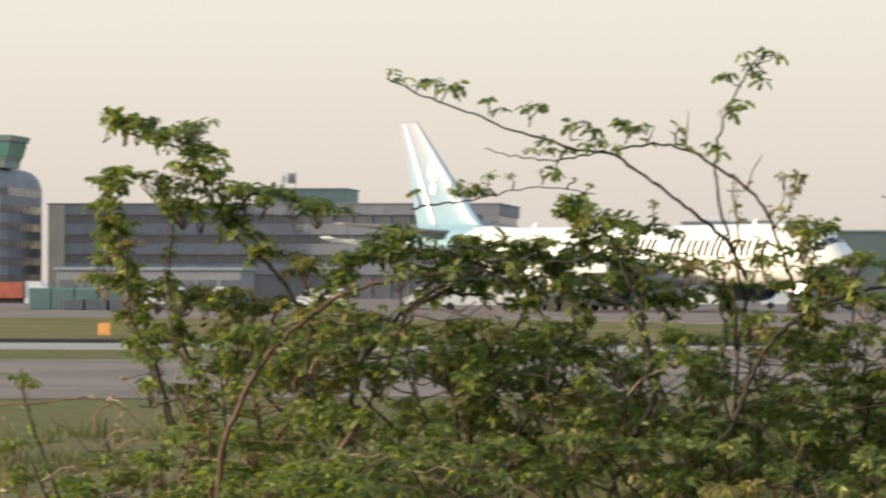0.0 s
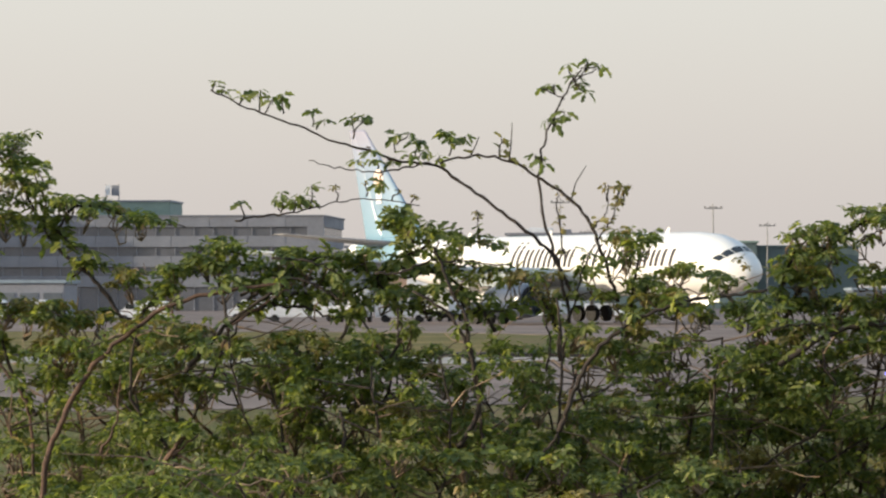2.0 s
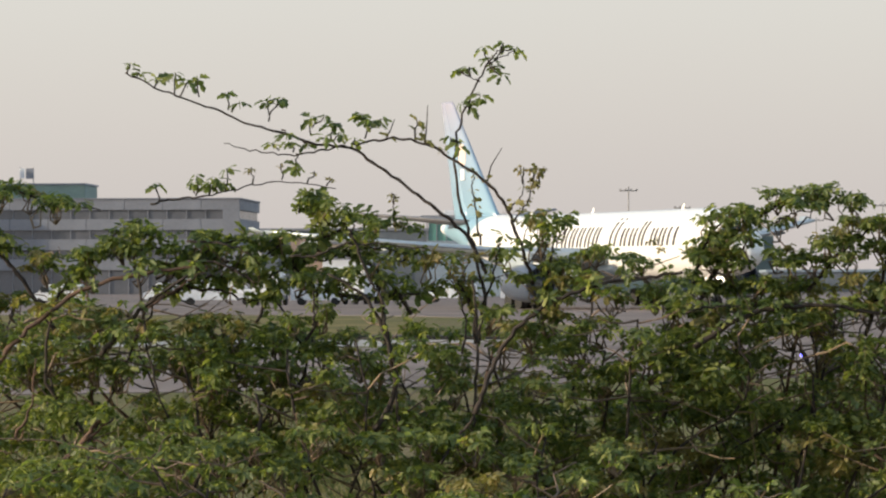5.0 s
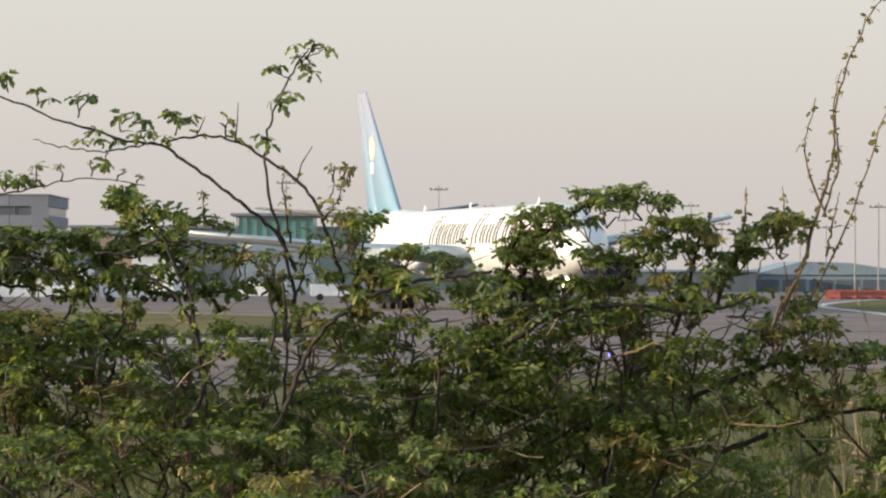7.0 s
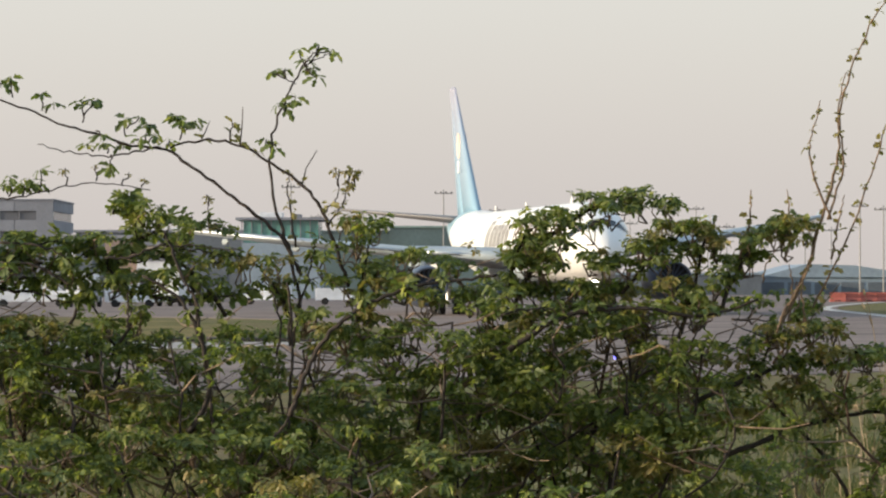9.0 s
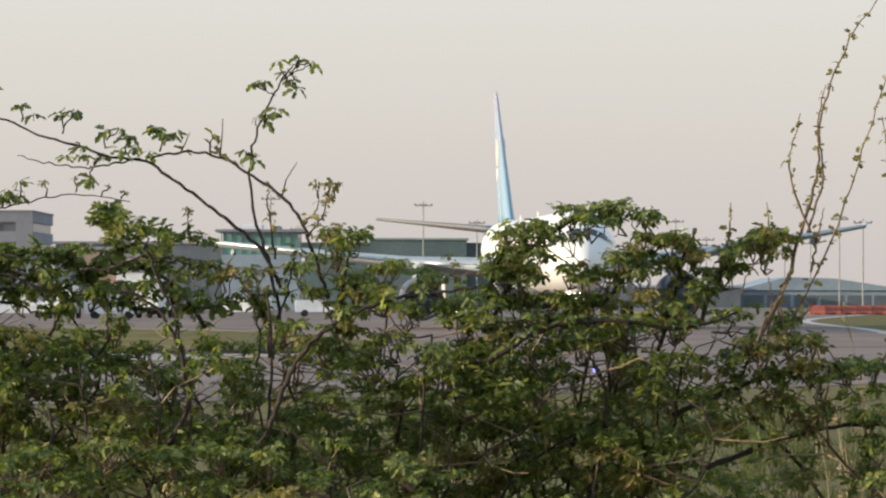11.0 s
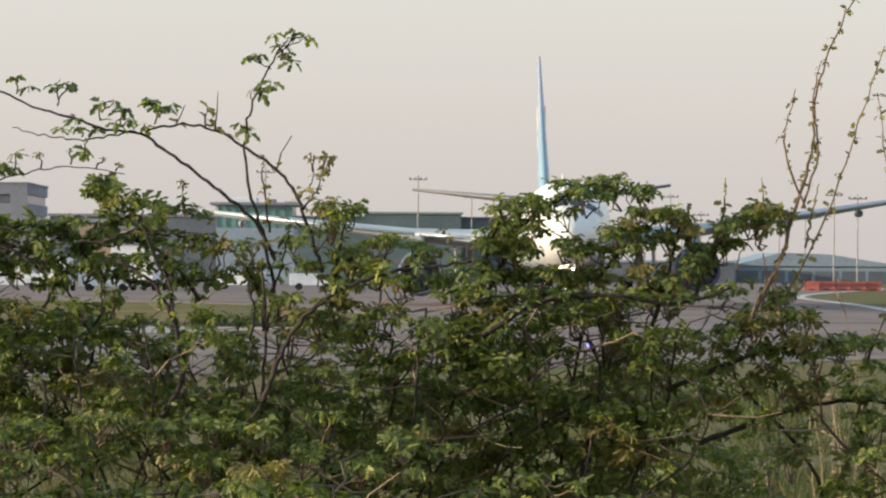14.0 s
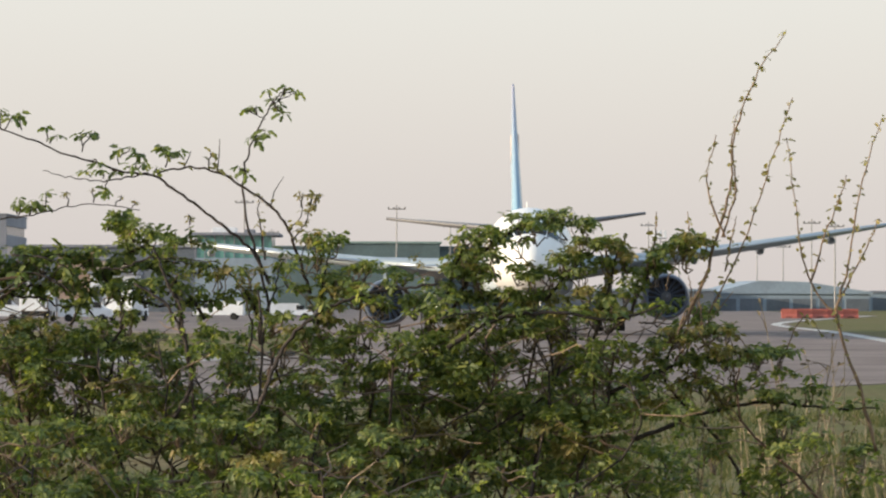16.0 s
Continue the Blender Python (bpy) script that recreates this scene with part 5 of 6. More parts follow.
limb(sh_mid, [(-0.275, -0.059, 6.00), (-0.293, -0.009, 6.00), (-0.261, -0.004, 6.00), (-0.221, 0.005, 6.00)], 0.002, 0.0008, every=0.02, data=YOUNG_DATA+SPRAY_DATA, scale=0.85)
limb(sh_left, [(-1.039, -0.067, 6.00), (-0.998, -0.009, 6.00), (-0.957, 0.032, 6.00), (-0.928, 0.067, 6.00), (-0.893, 0.087, 6.00), (-0.840, 0.073, 6.00)], 0.003, 0.001, every=0.014, start=0.2)
limb(sh_left, [(-0.957, 0.032, 6.00), (-0.899, 0.047, 6.00), (-0.828, 0.055, 6.00), (-0.770, 0.047, 6.00)], 0.002, 0.0008, every=0.014)
limb(sh_left, [(-0.828, -0.009, 6.00), (-0.781, 0.026, 6.00), (-0.723, 0.061, 6.00), (-0.664, 0.067, 6.00), (-0.618, 0.055, 6.00)], 0.003, 0.001, every=0.014, start=0.15)
limb(sh_left, [(-1.144, 0.032, 6.00), (-1.109, 0.055, 6.00), (-1.062, 0.047, 6.00), (-1.016, 0.020, 6.00)], 0.002, 0.0008, every=0.016)
limb(sh_end, [(0.733, -0.449, 6.00), (0.751, -0.368, 6.00), (0.780, -0.321, 6.00), (0.791, -0.287, 6.00)], 0.003, 0.001, every=0.016, bark=BARK_DRY)
limb(sh_end, [(0.872, -0.449, 6.00), (0.895, -0.356, 6.00), (0.884, -0.287, 6.00)], 0.002, 0.0008, every=0.04, bark=BARK_DRY, data=BUD_DATA)
limb(sh_end, [(0.953, -0.449, 6.00), (0.930, -0.356, 6.00), (0.965, -0.264, 6.00)], 0.002, 0.0008, every=0.04, bark=BARK_DRY, data=BUD_DATA)
limb(sh_end, [(0.502, -0.310, 6.00), (0.641, -0.258, 6.00), (0.768, -0.231, 6.00), (0.872, -0.243, 6.00), (1.009, -0.246, 6.00)], 0.005, 0.0016, every=0.028, start=0.2)
limb(sh_end, [(0.444, -0.217, 6.00), (0.583, -0.159, 6.00), (0.699, -0.131, 6.00), (0.814, -0.131, 6.00)], 0.005, 0.0014, every=0.022, start=0.2)
limb(sh_end, [(0.803, -0.402, 6.00), (0.797, -0.333, 6.00), (0.786, -0.287, 6.00), (0.814, -0.264, 6.00)], 0.003, 0.001, every=0.02, bark=BARK_DRY)
limb(sh_end, [(0.629, -0.125, 6.00), (0.699, -0.090, 6.00), (0.757, -0.148, 6.00)], 0.002, 0.0008, every=0.04, bark=BARK_DRY, data=BUD_DATA)
limb(shoots, [(0.560, -0.125, 6.00), (0.629, -0.021, 6.00), (0.670, 0.107, 6.00), (0.699, 0.222, 6.00), (0.705, 0.315, 6.00), (0.747, 0.431, 6.00), (0.812, 0.532, 6.00)], 0.0042, 0.0009, every=0.028, start=0.22, data=BUD_DATA, bark=BARK_DRY, scale=0.85)
limb(shoots, [(0.583, -0.148, 6.00), (0.664, -0.032, 6.00), (0.733, 0.118, 6.00), (0.780, 0.257, 6.00), (0.828, 0.394, 6.00)], 0.0024, 0.0009, every=0.028, start=0.22, data=BUD_DATA, bark=BARK_DRY, scale=0.85)
limb(shoots, [(0.687, 0.107, 6.00), (0.655, 0.188, 6.00), (0.650, 0.245, 6.00), (0.670, 0.317, 6.00)], 0.0024, 0.0009, every=0.028, start=0.22, data=BUD_DATA, bark=BARK_DRY, scale=0.85)
limb(shoots, [(0.681, 0.107, 6.00), (0.710, 0.211, 6.00), (0.699, 0.292, 6.00), (0.713, 0.367, 6.00)], 0.0024, 0.0009, every=0.028, start=0.22, data=BUD_DATA, bark=BARK_DRY, scale=0.85)
limb(shoots, [(0.687, 0.037, 6.00), (0.699, 0.095, 6.00), (0.710, 0.153, 6.00)], 0.0024, 0.0009, every=0.028, start=0.22, data=BUD_DATA, bark=BARK_DRY, scale=0.85)
limb(shoots, [(1.000, -0.333, 6.00), (0.965, -0.206, 6.00), (0.919, -0.055, 6.00), (0.942, 0.049, 6.00), (0.965, 0.199, 6.00), (1.009, 0.355, 6.00)], 0.0042, 0.0009, every=0.028, start=0.22, data=BUD_DATA, bark=BARK_DRY, scale=0.85)
limb(shoots, [(0.919, -0.055, 6.00), (0.863, 0.014, 6.00), (0.838, 0.130, 6.00), (0.814, 0.315, 6.00)], 0.0024, 0.0009, every=0.028, start=0.22, data=BUD_DATA, bark=BARK_DRY, scale=0.85)
limb(shoots, [(0.863, 0.014, 6.00), (0.901, 0.130, 6.00), (0.939, 0.234, 6.00)], 0.0024, 0.0009, every=0.028, start=0.22, data=BUD_DATA, bark=BARK_DRY, scale=0.85)
limb(shoots, [(0.919, -0.032, 6.00), (0.965, 0.060, 6.00), (1.009, 0.147, 6.00)], 0.0024, 0.0009, every=0.028, start=0.22, data=BUD_DATA, bark=BARK_DRY, scale=0.85)
limb(shoots, [(0.525, 0.037, 6.00), (0.543, 0.107, 6.00), (0.546, 0.159, 6.00)], 0.0024, 0.0009, every=0.028, start=0.22, data=BUD_DATA, bark=BARK_DRY, scale=0.85)
limb(shoots, [(0.600, 0.049, 6.00), (0.612, 0.107, 6.00), (0.609, 0.159, 6.00)], 0.0024, 0.0009, every=0.028, start=0.22, data=BUD_DATA, bark=BARK_DRY, scale=0.85)
limb(shoots, [(0.814, -0.125, 6.00), (0.849, -0.055, 6.00), (0.895, -0.102, 6.00)], 0.0015, 0.0008, every=0.03, data=BUD_DATA, bark=BARK_DRY)

# leafy clumps of the hedge: across, above the eye, half width, half height, pads, share of young leaves, distance
clump(sh_mid, -0.552, 0.128, 0.025, 0.015, 7, 0.05, 6)
clump(sh_mid, -0.499, 0.111, 0.016, 0.005, 3, 0.05, 6)
clump(sh_mid, -0.439, 0.096, 0.023, 0.004, 3, 0.05, 6)
clump(sh_mid, -0.464, 0.076, 0.025, 0.004, 3, 0.05, 6)
clump(sh_left, -0.764, 0.068, 0.025, 0.014, 5, 0.05, 6)
clump(sh_mid, -0.724, 0.054, 0.033, 0.009, 5, 0.05, 6)
clump(sh_mid, -0.674, 0.056, 0.026, 0.009, 4, 0.05, 6)
clump(sh_mid, -0.624, 0.071, 0.015, 0.005, 3, 0.05, 6)
clump(sh_left, -0.759, 0.024, 0.034, 0.009, 6, 0.05, 6)
clump(sh_mid, -0.664, 0.021, 0.029, 0.009, 6, 0.05, 6)
clump(sh_mid, -0.709, -0.009, 0.033, 0.007, 3, 0.05, 6)
clump(sh_mid, -0.569, 0.006, 0.029, 0.012, 6, 0.05, 6)
clump(sh_mid, -0.514, 0.001, 0.029, 0.012, 6, 0.05, 6)
clump(sh_mid, -0.454, 0.031, 0.021, 0.008, 2, 0.05, 6)
clump(sh_mid, -0.424, -0.004, 0.033, 0.005, 5, 0.05, 6)
clump(sh_mid, -0.534, -0.064, 0.025, 0.012, 5, 0.05, 6)
clump(sh_mid, -0.584, -0.074, 0.025, 0.008, 5, 0.05, 6)
clump(sh_mid, -0.744, -0.079, 0.041, 0.012, 8, 0.4, 6)
clump(sh_mid, -0.684, -0.094, 0.025, 0.012, 6, 0.4, 6)
clump(sh_mid, -0.614, -0.104, 0.033, 0.016, 8, 0.05, 6)
clump(sh_mid, -0.694, -0.144, 0.033, 0.020, 9, 0.3, 6)
clump(sh_mid, -0.554, -0.129, 0.033, 0.016, 8, 0.05, 6)
clump(sh_left, -0.754, -0.164, 0.033, 0.020, 8, 0.2, 6)
clump(sh_mid, -0.624, -0.174, 0.033, 0.016, 8, 0.05, 6)
clump(sh_mid, -0.484, -0.144, 0.033, 0.012, 6, 0.05, 6)
clump(sh_mid, -0.504, -0.104, 0.025, 0.005, 5, 0.05, 6)
clump(sh_mid, -0.434, -0.164, 0.025, 0.008, 5, 0.05, 6)
clump(sh_mid, -0.344, 0.026, 0.021, 0.012, 5, 0.7, 6)
clump(sh_mid, -0.294, 0.031, 0.021, 0.008, 3, 0.7, 6)
clump(sh_mid, -0.224, 0.041, 0.016, 0.012, 3, 0.4, 6)
clump(sh_mid, -0.374, -0.094, 0.025, 0.008, 5, 0.05, 6)
clump(sh_mid, -0.314, -0.134, 0.029, 0.010, 6, 0.05, 6)
clump(sh_mid, -0.324, -0.164, 0.025, 0.012, 6, 0.05, 6)
clump(sh_mid, -0.234, -0.064, 0.021, 0.008, 5, 0.05, 6)
clump(sh_mid, -0.144, 0.086, 0.018, 0.020, 6, 0.4, 6)
clump(sh_mid, -0.119, 0.096, 0.012, 0.005, 3, 0.2, 6)
clump(sh_mid, -0.159, 0.056, 0.016, 0.012, 3, 0.3, 6)
clump(sh_mid, -0.084, 0.036, 0.041, 0.005, 5, 0.1, 6)
clump(sh_mid, -0.044, 0.041, 0.025, 0.008, 4, 0.05, 6)
clump(sh_mid, -0.124, 0.016, 0.025, 0.008, 6, 0.3, 6)
clump(sh_mid, -0.084, -0.004, 0.041, 0.010, 9, 0.4, 6)
clump(sh_mid, -0.134, -0.034, 0.029, 0.012, 8, 0.5, 6)
clump(sh_mid, -0.034, -0.034, 0.033, 0.012, 6, 0.4, 6)
clump(sh_mid, -0.184, -0.094, 0.033, 0.012, 8, 0.05, 6)
clump(sh_mid, -0.094, -0.124, 0.049, 0.016, 11, 0.05, 6)
clump(sh_mid, -0.144, -0.064, 0.033, 0.012, 6, 0.4, 6)
clump(sh_mid, -0.064, -0.084, 0.033, 0.012, 6, 0.3, 6)
clump(sh_mid, -0.184, -0.004, 0.016, 0.005, 3, 0.05, 6)
clump(sh_mid, -0.214, -0.124, 0.021, 0.012, 5, 0.05, 6)
clump(sh_mid, -0.314, -0.194, 0.033, 0.012, 6, 0.2, 6)
clump(sh_mid, -0.164, -0.194, 0.033, 0.016, 8, 0.3, 6)
clump(sh_mid, -0.044, -0.174, 0.041, 0.016, 9, 0.05, 6)
clump(sh_mid, -0.564, -0.279, 0.041, 0.016, 11, 0.05, 5.6)
clump(sh_mid, -0.454, -0.294, 0.049, 0.012, 11, 0.05, 5.6)
clump(sh_mid, -0.664, -0.294, 0.033, 0.016, 8, 0.05, 5.6)
clump(sh_mid, -0.744, -0.304, 0.033, 0.020, 8, 0.05, 5.6)
clump(sh_mid, -0.364, -0.284, 0.025, 0.012, 6, 0.05, 5.6)
clump(sh_mid, -0.614, -0.344, 0.033, 0.020, 8, 0.05, 5.6)
clump(sh_mid, -0.384, -0.354, 0.041, 0.016, 8, 0.05, 5.6)
clump(sh_mid, -0.284, -0.294, 0.025, 0.012, 5, 0.05, 5.6)
clump(sh_mid, -0.024, -0.304, 0.033, 0.016, 8, 0.05, 5.6)
clump(sh_mid, -0.084, -0.354, 0.033, 0.012, 8, 0.05, 5.6)
clump(sh_mid, -0.184, -0.334, 0.033, 0.016, 6, 0.05, 5.6)
clump(sh_right, 0.141, 0.101, 0.015, 0.004, 2, 0.05, 6)
clump(sh_right, 0.171, 0.111, 0.015, 0.004, 3, 0.05, 6)
clump(sh_right, 0.161, 0.071, 0.033, 0.012, 8, 0.2, 6)
clump(sh_right, 0.146, 0.041, 0.029, 0.012, 8, 0.1, 6)
clump(sh_right, 0.176, 0.026, 0.037, 0.016, 14, 0.1, 6)
clump(sh_right, 0.206, 0.096, 0.011, 0.010, 4, 0.05, 6)
clump(sh_right, 0.216, 0.116, 0.016, 0.004, 3, 0.05, 6)
clump(sh_right, 0.201, 0.066, 0.012, 0.010, 3, 0.2, 6)
clump(sh_right, 0.256, 0.144, 0.016, 0.005, 3, 0.2, 6)
clump(sh_right, 0.281, 0.126, 0.010, 0.004, 2, 0.05, 6)
clump(sh_right, 0.326, 0.149, 0.023, 0.005, 4, 0.05, 6)
clump(sh_right, 0.346, 0.134, 0.021, 0.004, 3, 0.05, 6)
clump(sh_right, 0.381, 0.134, 0.018, 0.004, 3, 0.05, 6)
clump(sh_right, 0.406, 0.124, 0.010, 0.004, 2, 0.05, 6)
clump(sh_right, 0.311, 0.121, 0.021, 0.004, 2, 0.05, 6)
clump(sh_right, 0.266, 0.096, 0.012, 0.004, 2, 0.05, 6)
clump(sh_right, 0.261, 0.041, 0.015, 0.005, 3, 0.1, 6)
clump(sh_right, 0.286, 0.026, 0.021, 0.008, 6, 0.1, 6)
clump(sh_right, 0.346, 0.056, 0.025, 0.008, 5, 0.1, 6)
clump(sh_right, 0.376, 0.071, 0.025, 0.010, 5, 0.1, 6)
clump(sh_right, 0.401, 0.094, 0.021, 0.005, 5, 0.2, 6)
clump(sh_right, 0.446, 0.096, 0.021, 0.007, 5, 0.3, 6)
clump(sh_right, 0.476, 0.084, 0.021, 0.010, 6, 0.5, 6)
clump(sh_right, 0.486, 0.066, 0.016, 0.008, 4, 0.4, 6)
clump(sh_right, 0.436, 0.056, 0.021, 0.005, 3, 0.05, 6)
clump(sh_right, 0.376, 0.031, 0.033, 0.010, 5, 0.05, 6)
clump(sh_right, 0.326, 0.031, 0.021, 0.008, 4, 0.05, 6)
clump(sh_right, 0.416, -0.004, 0.021, 0.010, 5, 0.3, 6)
clump(sh_right, 0.441, -0.024, 0.029, 0.012, 7, 0.4, 6)
clump(sh_right, 0.456, -0.054, 0.033, 0.010, 7, 0.5, 6)
clump(sh_right, 0.416, -0.049, 0.016, 0.010, 3, 0.3, 6)
clump(sh_right, 0.486, -0.004, 0.015, 0.007, 3, 0.05, 6)
clump(sh_right, 0.556, 0.071, 0.018, 0.007, 4, 0.3, 6)
clump(sh_right, 0.581, 0.088, 0.021, 0.007, 5, 0.3, 6)
clump(sh_right, 0.616, 0.101, 0.021, 0.005, 5, 0.4, 6)
clump(sh_right, 0.611, 0.071, 0.016, 0.009, 4, 0.3, 6)
clump(sh_end, 0.636, 0.096, 0.008, 0.004, 2, 0.4, 6)
clump(sh_right, 0.551, 0.041, 0.021, 0.007, 4, 0.05, 6)
clump(sh_right, 0.516, 0.031, 0.016, 0.005, 3, 0.05, 6)
clump(sh_right, 0.496, 0.016, 0.012, 0.004, 2, 0.05, 6)
clump(sh_right, 0.016, 0.026, 0.025, 0.008, 6, 0.05, 6)
clump(sh_right, 0.046, -0.024, 0.033, 0.012, 8, 0.2, 6)
clump(sh_right, 0.076, -0.054, 0.033, 0.010, 8, 0.2, 6)
clump(sh_right, 0.116, -0.014, 0.029, 0.012, 8, 0.05, 6)
clump(sh_right, 0.176, -0.024, 0.037, 0.012, 9, 0.05, 6)
clump(sh_right, 0.226, -0.014, 0.029, 0.012, 9, 0.05, 6)
clump(sh_right, 0.276, -0.024, 0.029, 0.012, 8, 0.05, 6)
clump(sh_right, 0.216, -0.054, 0.041, 0.012, 9, 0.05, 6)
clump(sh_right, 0.146, -0.074, 0.033, 0.012, 9, 0.2, 6)
clump(sh_right, 0.086, -0.104, 0.037, 0.012, 9, 0.05, 6)
clump(sh_right, 0.196, -0.104, 0.041, 0.016, 11, 0.05, 6)
clump(sh_right, 0.276, -0.084, 0.033, 0.016, 9, 0.05, 6)
clump(sh_right, 0.336, -0.074, 0.025, 0.012, 8, 0.2, 6)
clump(sh_right, 0.356, -0.054, 0.016, 0.005, 5, 0.3, 6)
clump(sh_right, 0.046, -0.144, 0.033, 0.016, 9, 0.05, 6)
clump(sh_right, 0.136, -0.154, 0.041, 0.016, 11, 0.05, 6)
clump(sh_right, 0.216, -0.154, 0.033, 0.016, 9, 0.05, 6)
clump(sh_right, 0.346, -0.124, 0.029, 0.014, 8, 0.1, 6)
clump(sh_right, 0.406, -0.154, 0.029, 0.012, 3, 0.05, 6)
clump(sh_right, 0.456, -0.176, 0.041, 0.014, 5, 0.05, 6)
clump(sh_right, 0.376, -0.199, 0.041, 0.010, 6, 0.05, 6)
clump(sh_right, 0.516, -0.189, 0.025, 0.005, 2, 0.05, 6)
clump(sh_right, 0.551, -0.044, 0.018, 0.004, 3, 0.05, 6)
clump(sh_right, 0.576, -0.084, 0.016, 0.008, 5, 0.4, 6)
clump(sh_right, 0.606, -0.104, 0.016, 0.012, 5, 0.5, 6)
clump(sh_end, 0.646, -0.084, 0.025, 0.007, 6, 0.4, 6)
clump(sh_end, 0.686, -0.084, 0.025, 0.005, 5, 0.3, 6)
clump(sh_end, 0.626, -0.064, 0.016, 0.004, 3, 0.5, 6)
clump(sh_right, 0.566, -0.144, 0.021, 0.008, 3, 0.2, 6)
clump(sh_right, 0.616, -0.154, 0.025, 0.008, 5, 0.05, 6)
clump(sh_end, 0.686, -0.129, 0.025, 0.010, 6, 0.2, 6)
clump(sh_end, 0.746, -0.144, 0.025, 0.009, 6, 0.05, 6)
clump(sh_end, 0.706, -0.154, 0.021, 0.005, 5, 0.05, 6)
clump(sh_end, 0.636, -0.194, 0.025, 0.008, 5, 0.05, 6)
clump(sh_right, 0.546, -0.114, 0.010, 0.005, 2, 0.3, 6)
clump(sh_right, 0.036, -0.224, 0.041, 0.016, 9, 0.05, 6.15)
clump(sh_right, 0.136, -0.244, 0.041, 0.016, 9, 0.05, 6.15)
clump(sh_right, 0.236, -0.234, 0.041, 0.016, 9, 0.05, 6.15)
clump(sh_right, 0.326, -0.254, 0.041, 0.016, 9, 0.05, 6.15)
clump(sh_right, 0.406, -0.264, 0.033, 0.016, 6, 0.05, 6.15)
clump(sh_right, 0.076, -0.314, 0.041, 0.020, 9, 0.05, 6.15)
clump(sh_right, 0.186, -0.314, 0.041, 0.020, 9, 0.05, 6.15)
clump(sh_right, 0.296, -0.334, 0.041, 0.020, 9, 0.05, 6.15)
clump(sh_right, 0.396, -0.344, 0.033, 0.016, 6, 0.05, 6.15)
clump(sh_end, 0.695, -0.208, 0.029, 0.008, 5, 0.05, 6)
clump(sh_end, 0.794, -0.220, 0.038, 0.008, 6, 0.05, 6)
clump(sh_end, 0.864, -0.208, 0.019, 0.006, 3, 0.05, 6)
clump(sh_end, 0.812, -0.272, 0.038, 0.024, 8, 0.05, 6)
clump(sh_end, 0.683, -0.290, 0.029, 0.009, 3, 0.05, 6)
clump(sh_end, 0.753, -0.127, 0.038, 0.009, 6, 0.05, 6)
clump(sh_end, 0.812, -0.133, 0.029, 0.006, 5, 0.05, 6)
clump(sh_end, 0.975, -0.336, 0.029, 0.019, 5, 0.3, 6)
clump(sh_end, 0.672, -0.336, 0.038, 0.016, 5, 0.2, 6)
clump(sh_left, -1.407, 0.178, 0.023, 0.010, 5, 0.05, 6)
clump(sh_left, -1.386, 0.195, 0.011, 0.007, 3, 0.05, 6)
clump(sh_left, -1.412, 0.137, 0.023, 0.010, 5, 0.05, 6)
clump(sh_left, -1.391, 0.111, 0.025, 0.008, 4, 0.05, 6)
clump(sh_left, -1.386, 0.075, 0.025, 0.016, 7, 0.2, 6)
clump(sh_left, -1.402, 0.045, 0.021, 0.010, 4, 0.2, 6)
clump(sh_left, -1.417, 0.004, 0.018, 0.007, 6, 0.4, 6)
clump(sh_left, -1.365, -0.007, 0.021, 0.012, 8, 0.05, 6)
clump(sh_left, -1.355, -0.063, 0.018, 0.010, 6, 0.05, 6)
clump(sh_left, -1.350, -0.104, 0.021, 0.008, 6, 0.05, 6)
clump(sh_left, -1.329, -0.135, 0.016, 0.005, 5, 0.05, 6)
clump(sh_left, -1.324, -0.186, 0.012, 0.008, 5, 0.05, 6)
clump(sh_left, -1.329, 0.188, 0.015, 0.007, 3, 0.2, 6)
clump(sh_left, -1.303, 0.167, 0.018, 0.009, 4, 0.05, 6)
clump(sh_left, -1.273, 0.136, 0.025, 0.010, 6, 0.1, 6)
clump(sh_left, -1.237, 0.126, 0.018, 0.007, 4, 0.1, 6)
clump(sh_left, -1.242, 0.167, 0.015, 0.004, 2, 0.05, 6)
clump(sh_left, -1.159, 0.166, 0.029, 0.007, 6, 0.3, 6)
clump(sh_left, -1.108, 0.146, 0.021, 0.005, 4, 0.05, 6)
clump(sh_left, -1.077, 0.149, 0.021, 0.004, 4, 0.05, 6)
clump(sh_left, -1.006, 0.132, 0.023, 0.004, 5, 0.05, 6)
clump(sh_left, -1.047, 0.125, 0.016, 0.004, 2, 0.05, 6)
clump(sh_left, -1.396, 0.288, 0.010, 0.004, 2, 0.05, 6)
clump(sh_left, -1.365, 0.284, 0.016, 0.007, 4, 0.05, 6)
clump(sh_left, -1.334, 0.283, 0.015, 0.005, 3, 0.05, 6)
clump(sh_left, -1.309, 0.265, 0.013, 0.004, 2, 0.05, 6)
clump(sh_left, -1.267, 0.269, 0.018, 0.007, 4, 0.05, 6)
clump(sh_left, -1.244, 0.282, 0.011, 0.005, 3, 0.05, 6)
clump(sh_left, -1.233, 0.252, 0.011, 0.004, 2, 0.05, 6)
clump(sh_left, -1.252, 0.235, 0.011, 0.004, 2, 0.05, 6)
clump(sh_left, -1.211, 0.228, 0.013, 0.004, 2, 0.05, 6)
clump(sh_left, -1.267, 0.205, 0.010, 0.004, 2, 0.05, 6)
clump(sh_left, -1.231, 0.197, 0.013, 0.005, 2, 0.05, 6)
clump(sh_left, -1.201, 0.197, 0.013, 0.007, 3, 0.05, 6)
clump(sh_left, -1.303, -0.012, 0.025, 0.016, 8, 0.2, 6)
clump(sh_left, -1.252, -0.017, 0.029, 0.016, 9, 0.3, 6)
clump(sh_left, -1.221, -0.042, 0.016, 0.008, 5, 0.3, 6)
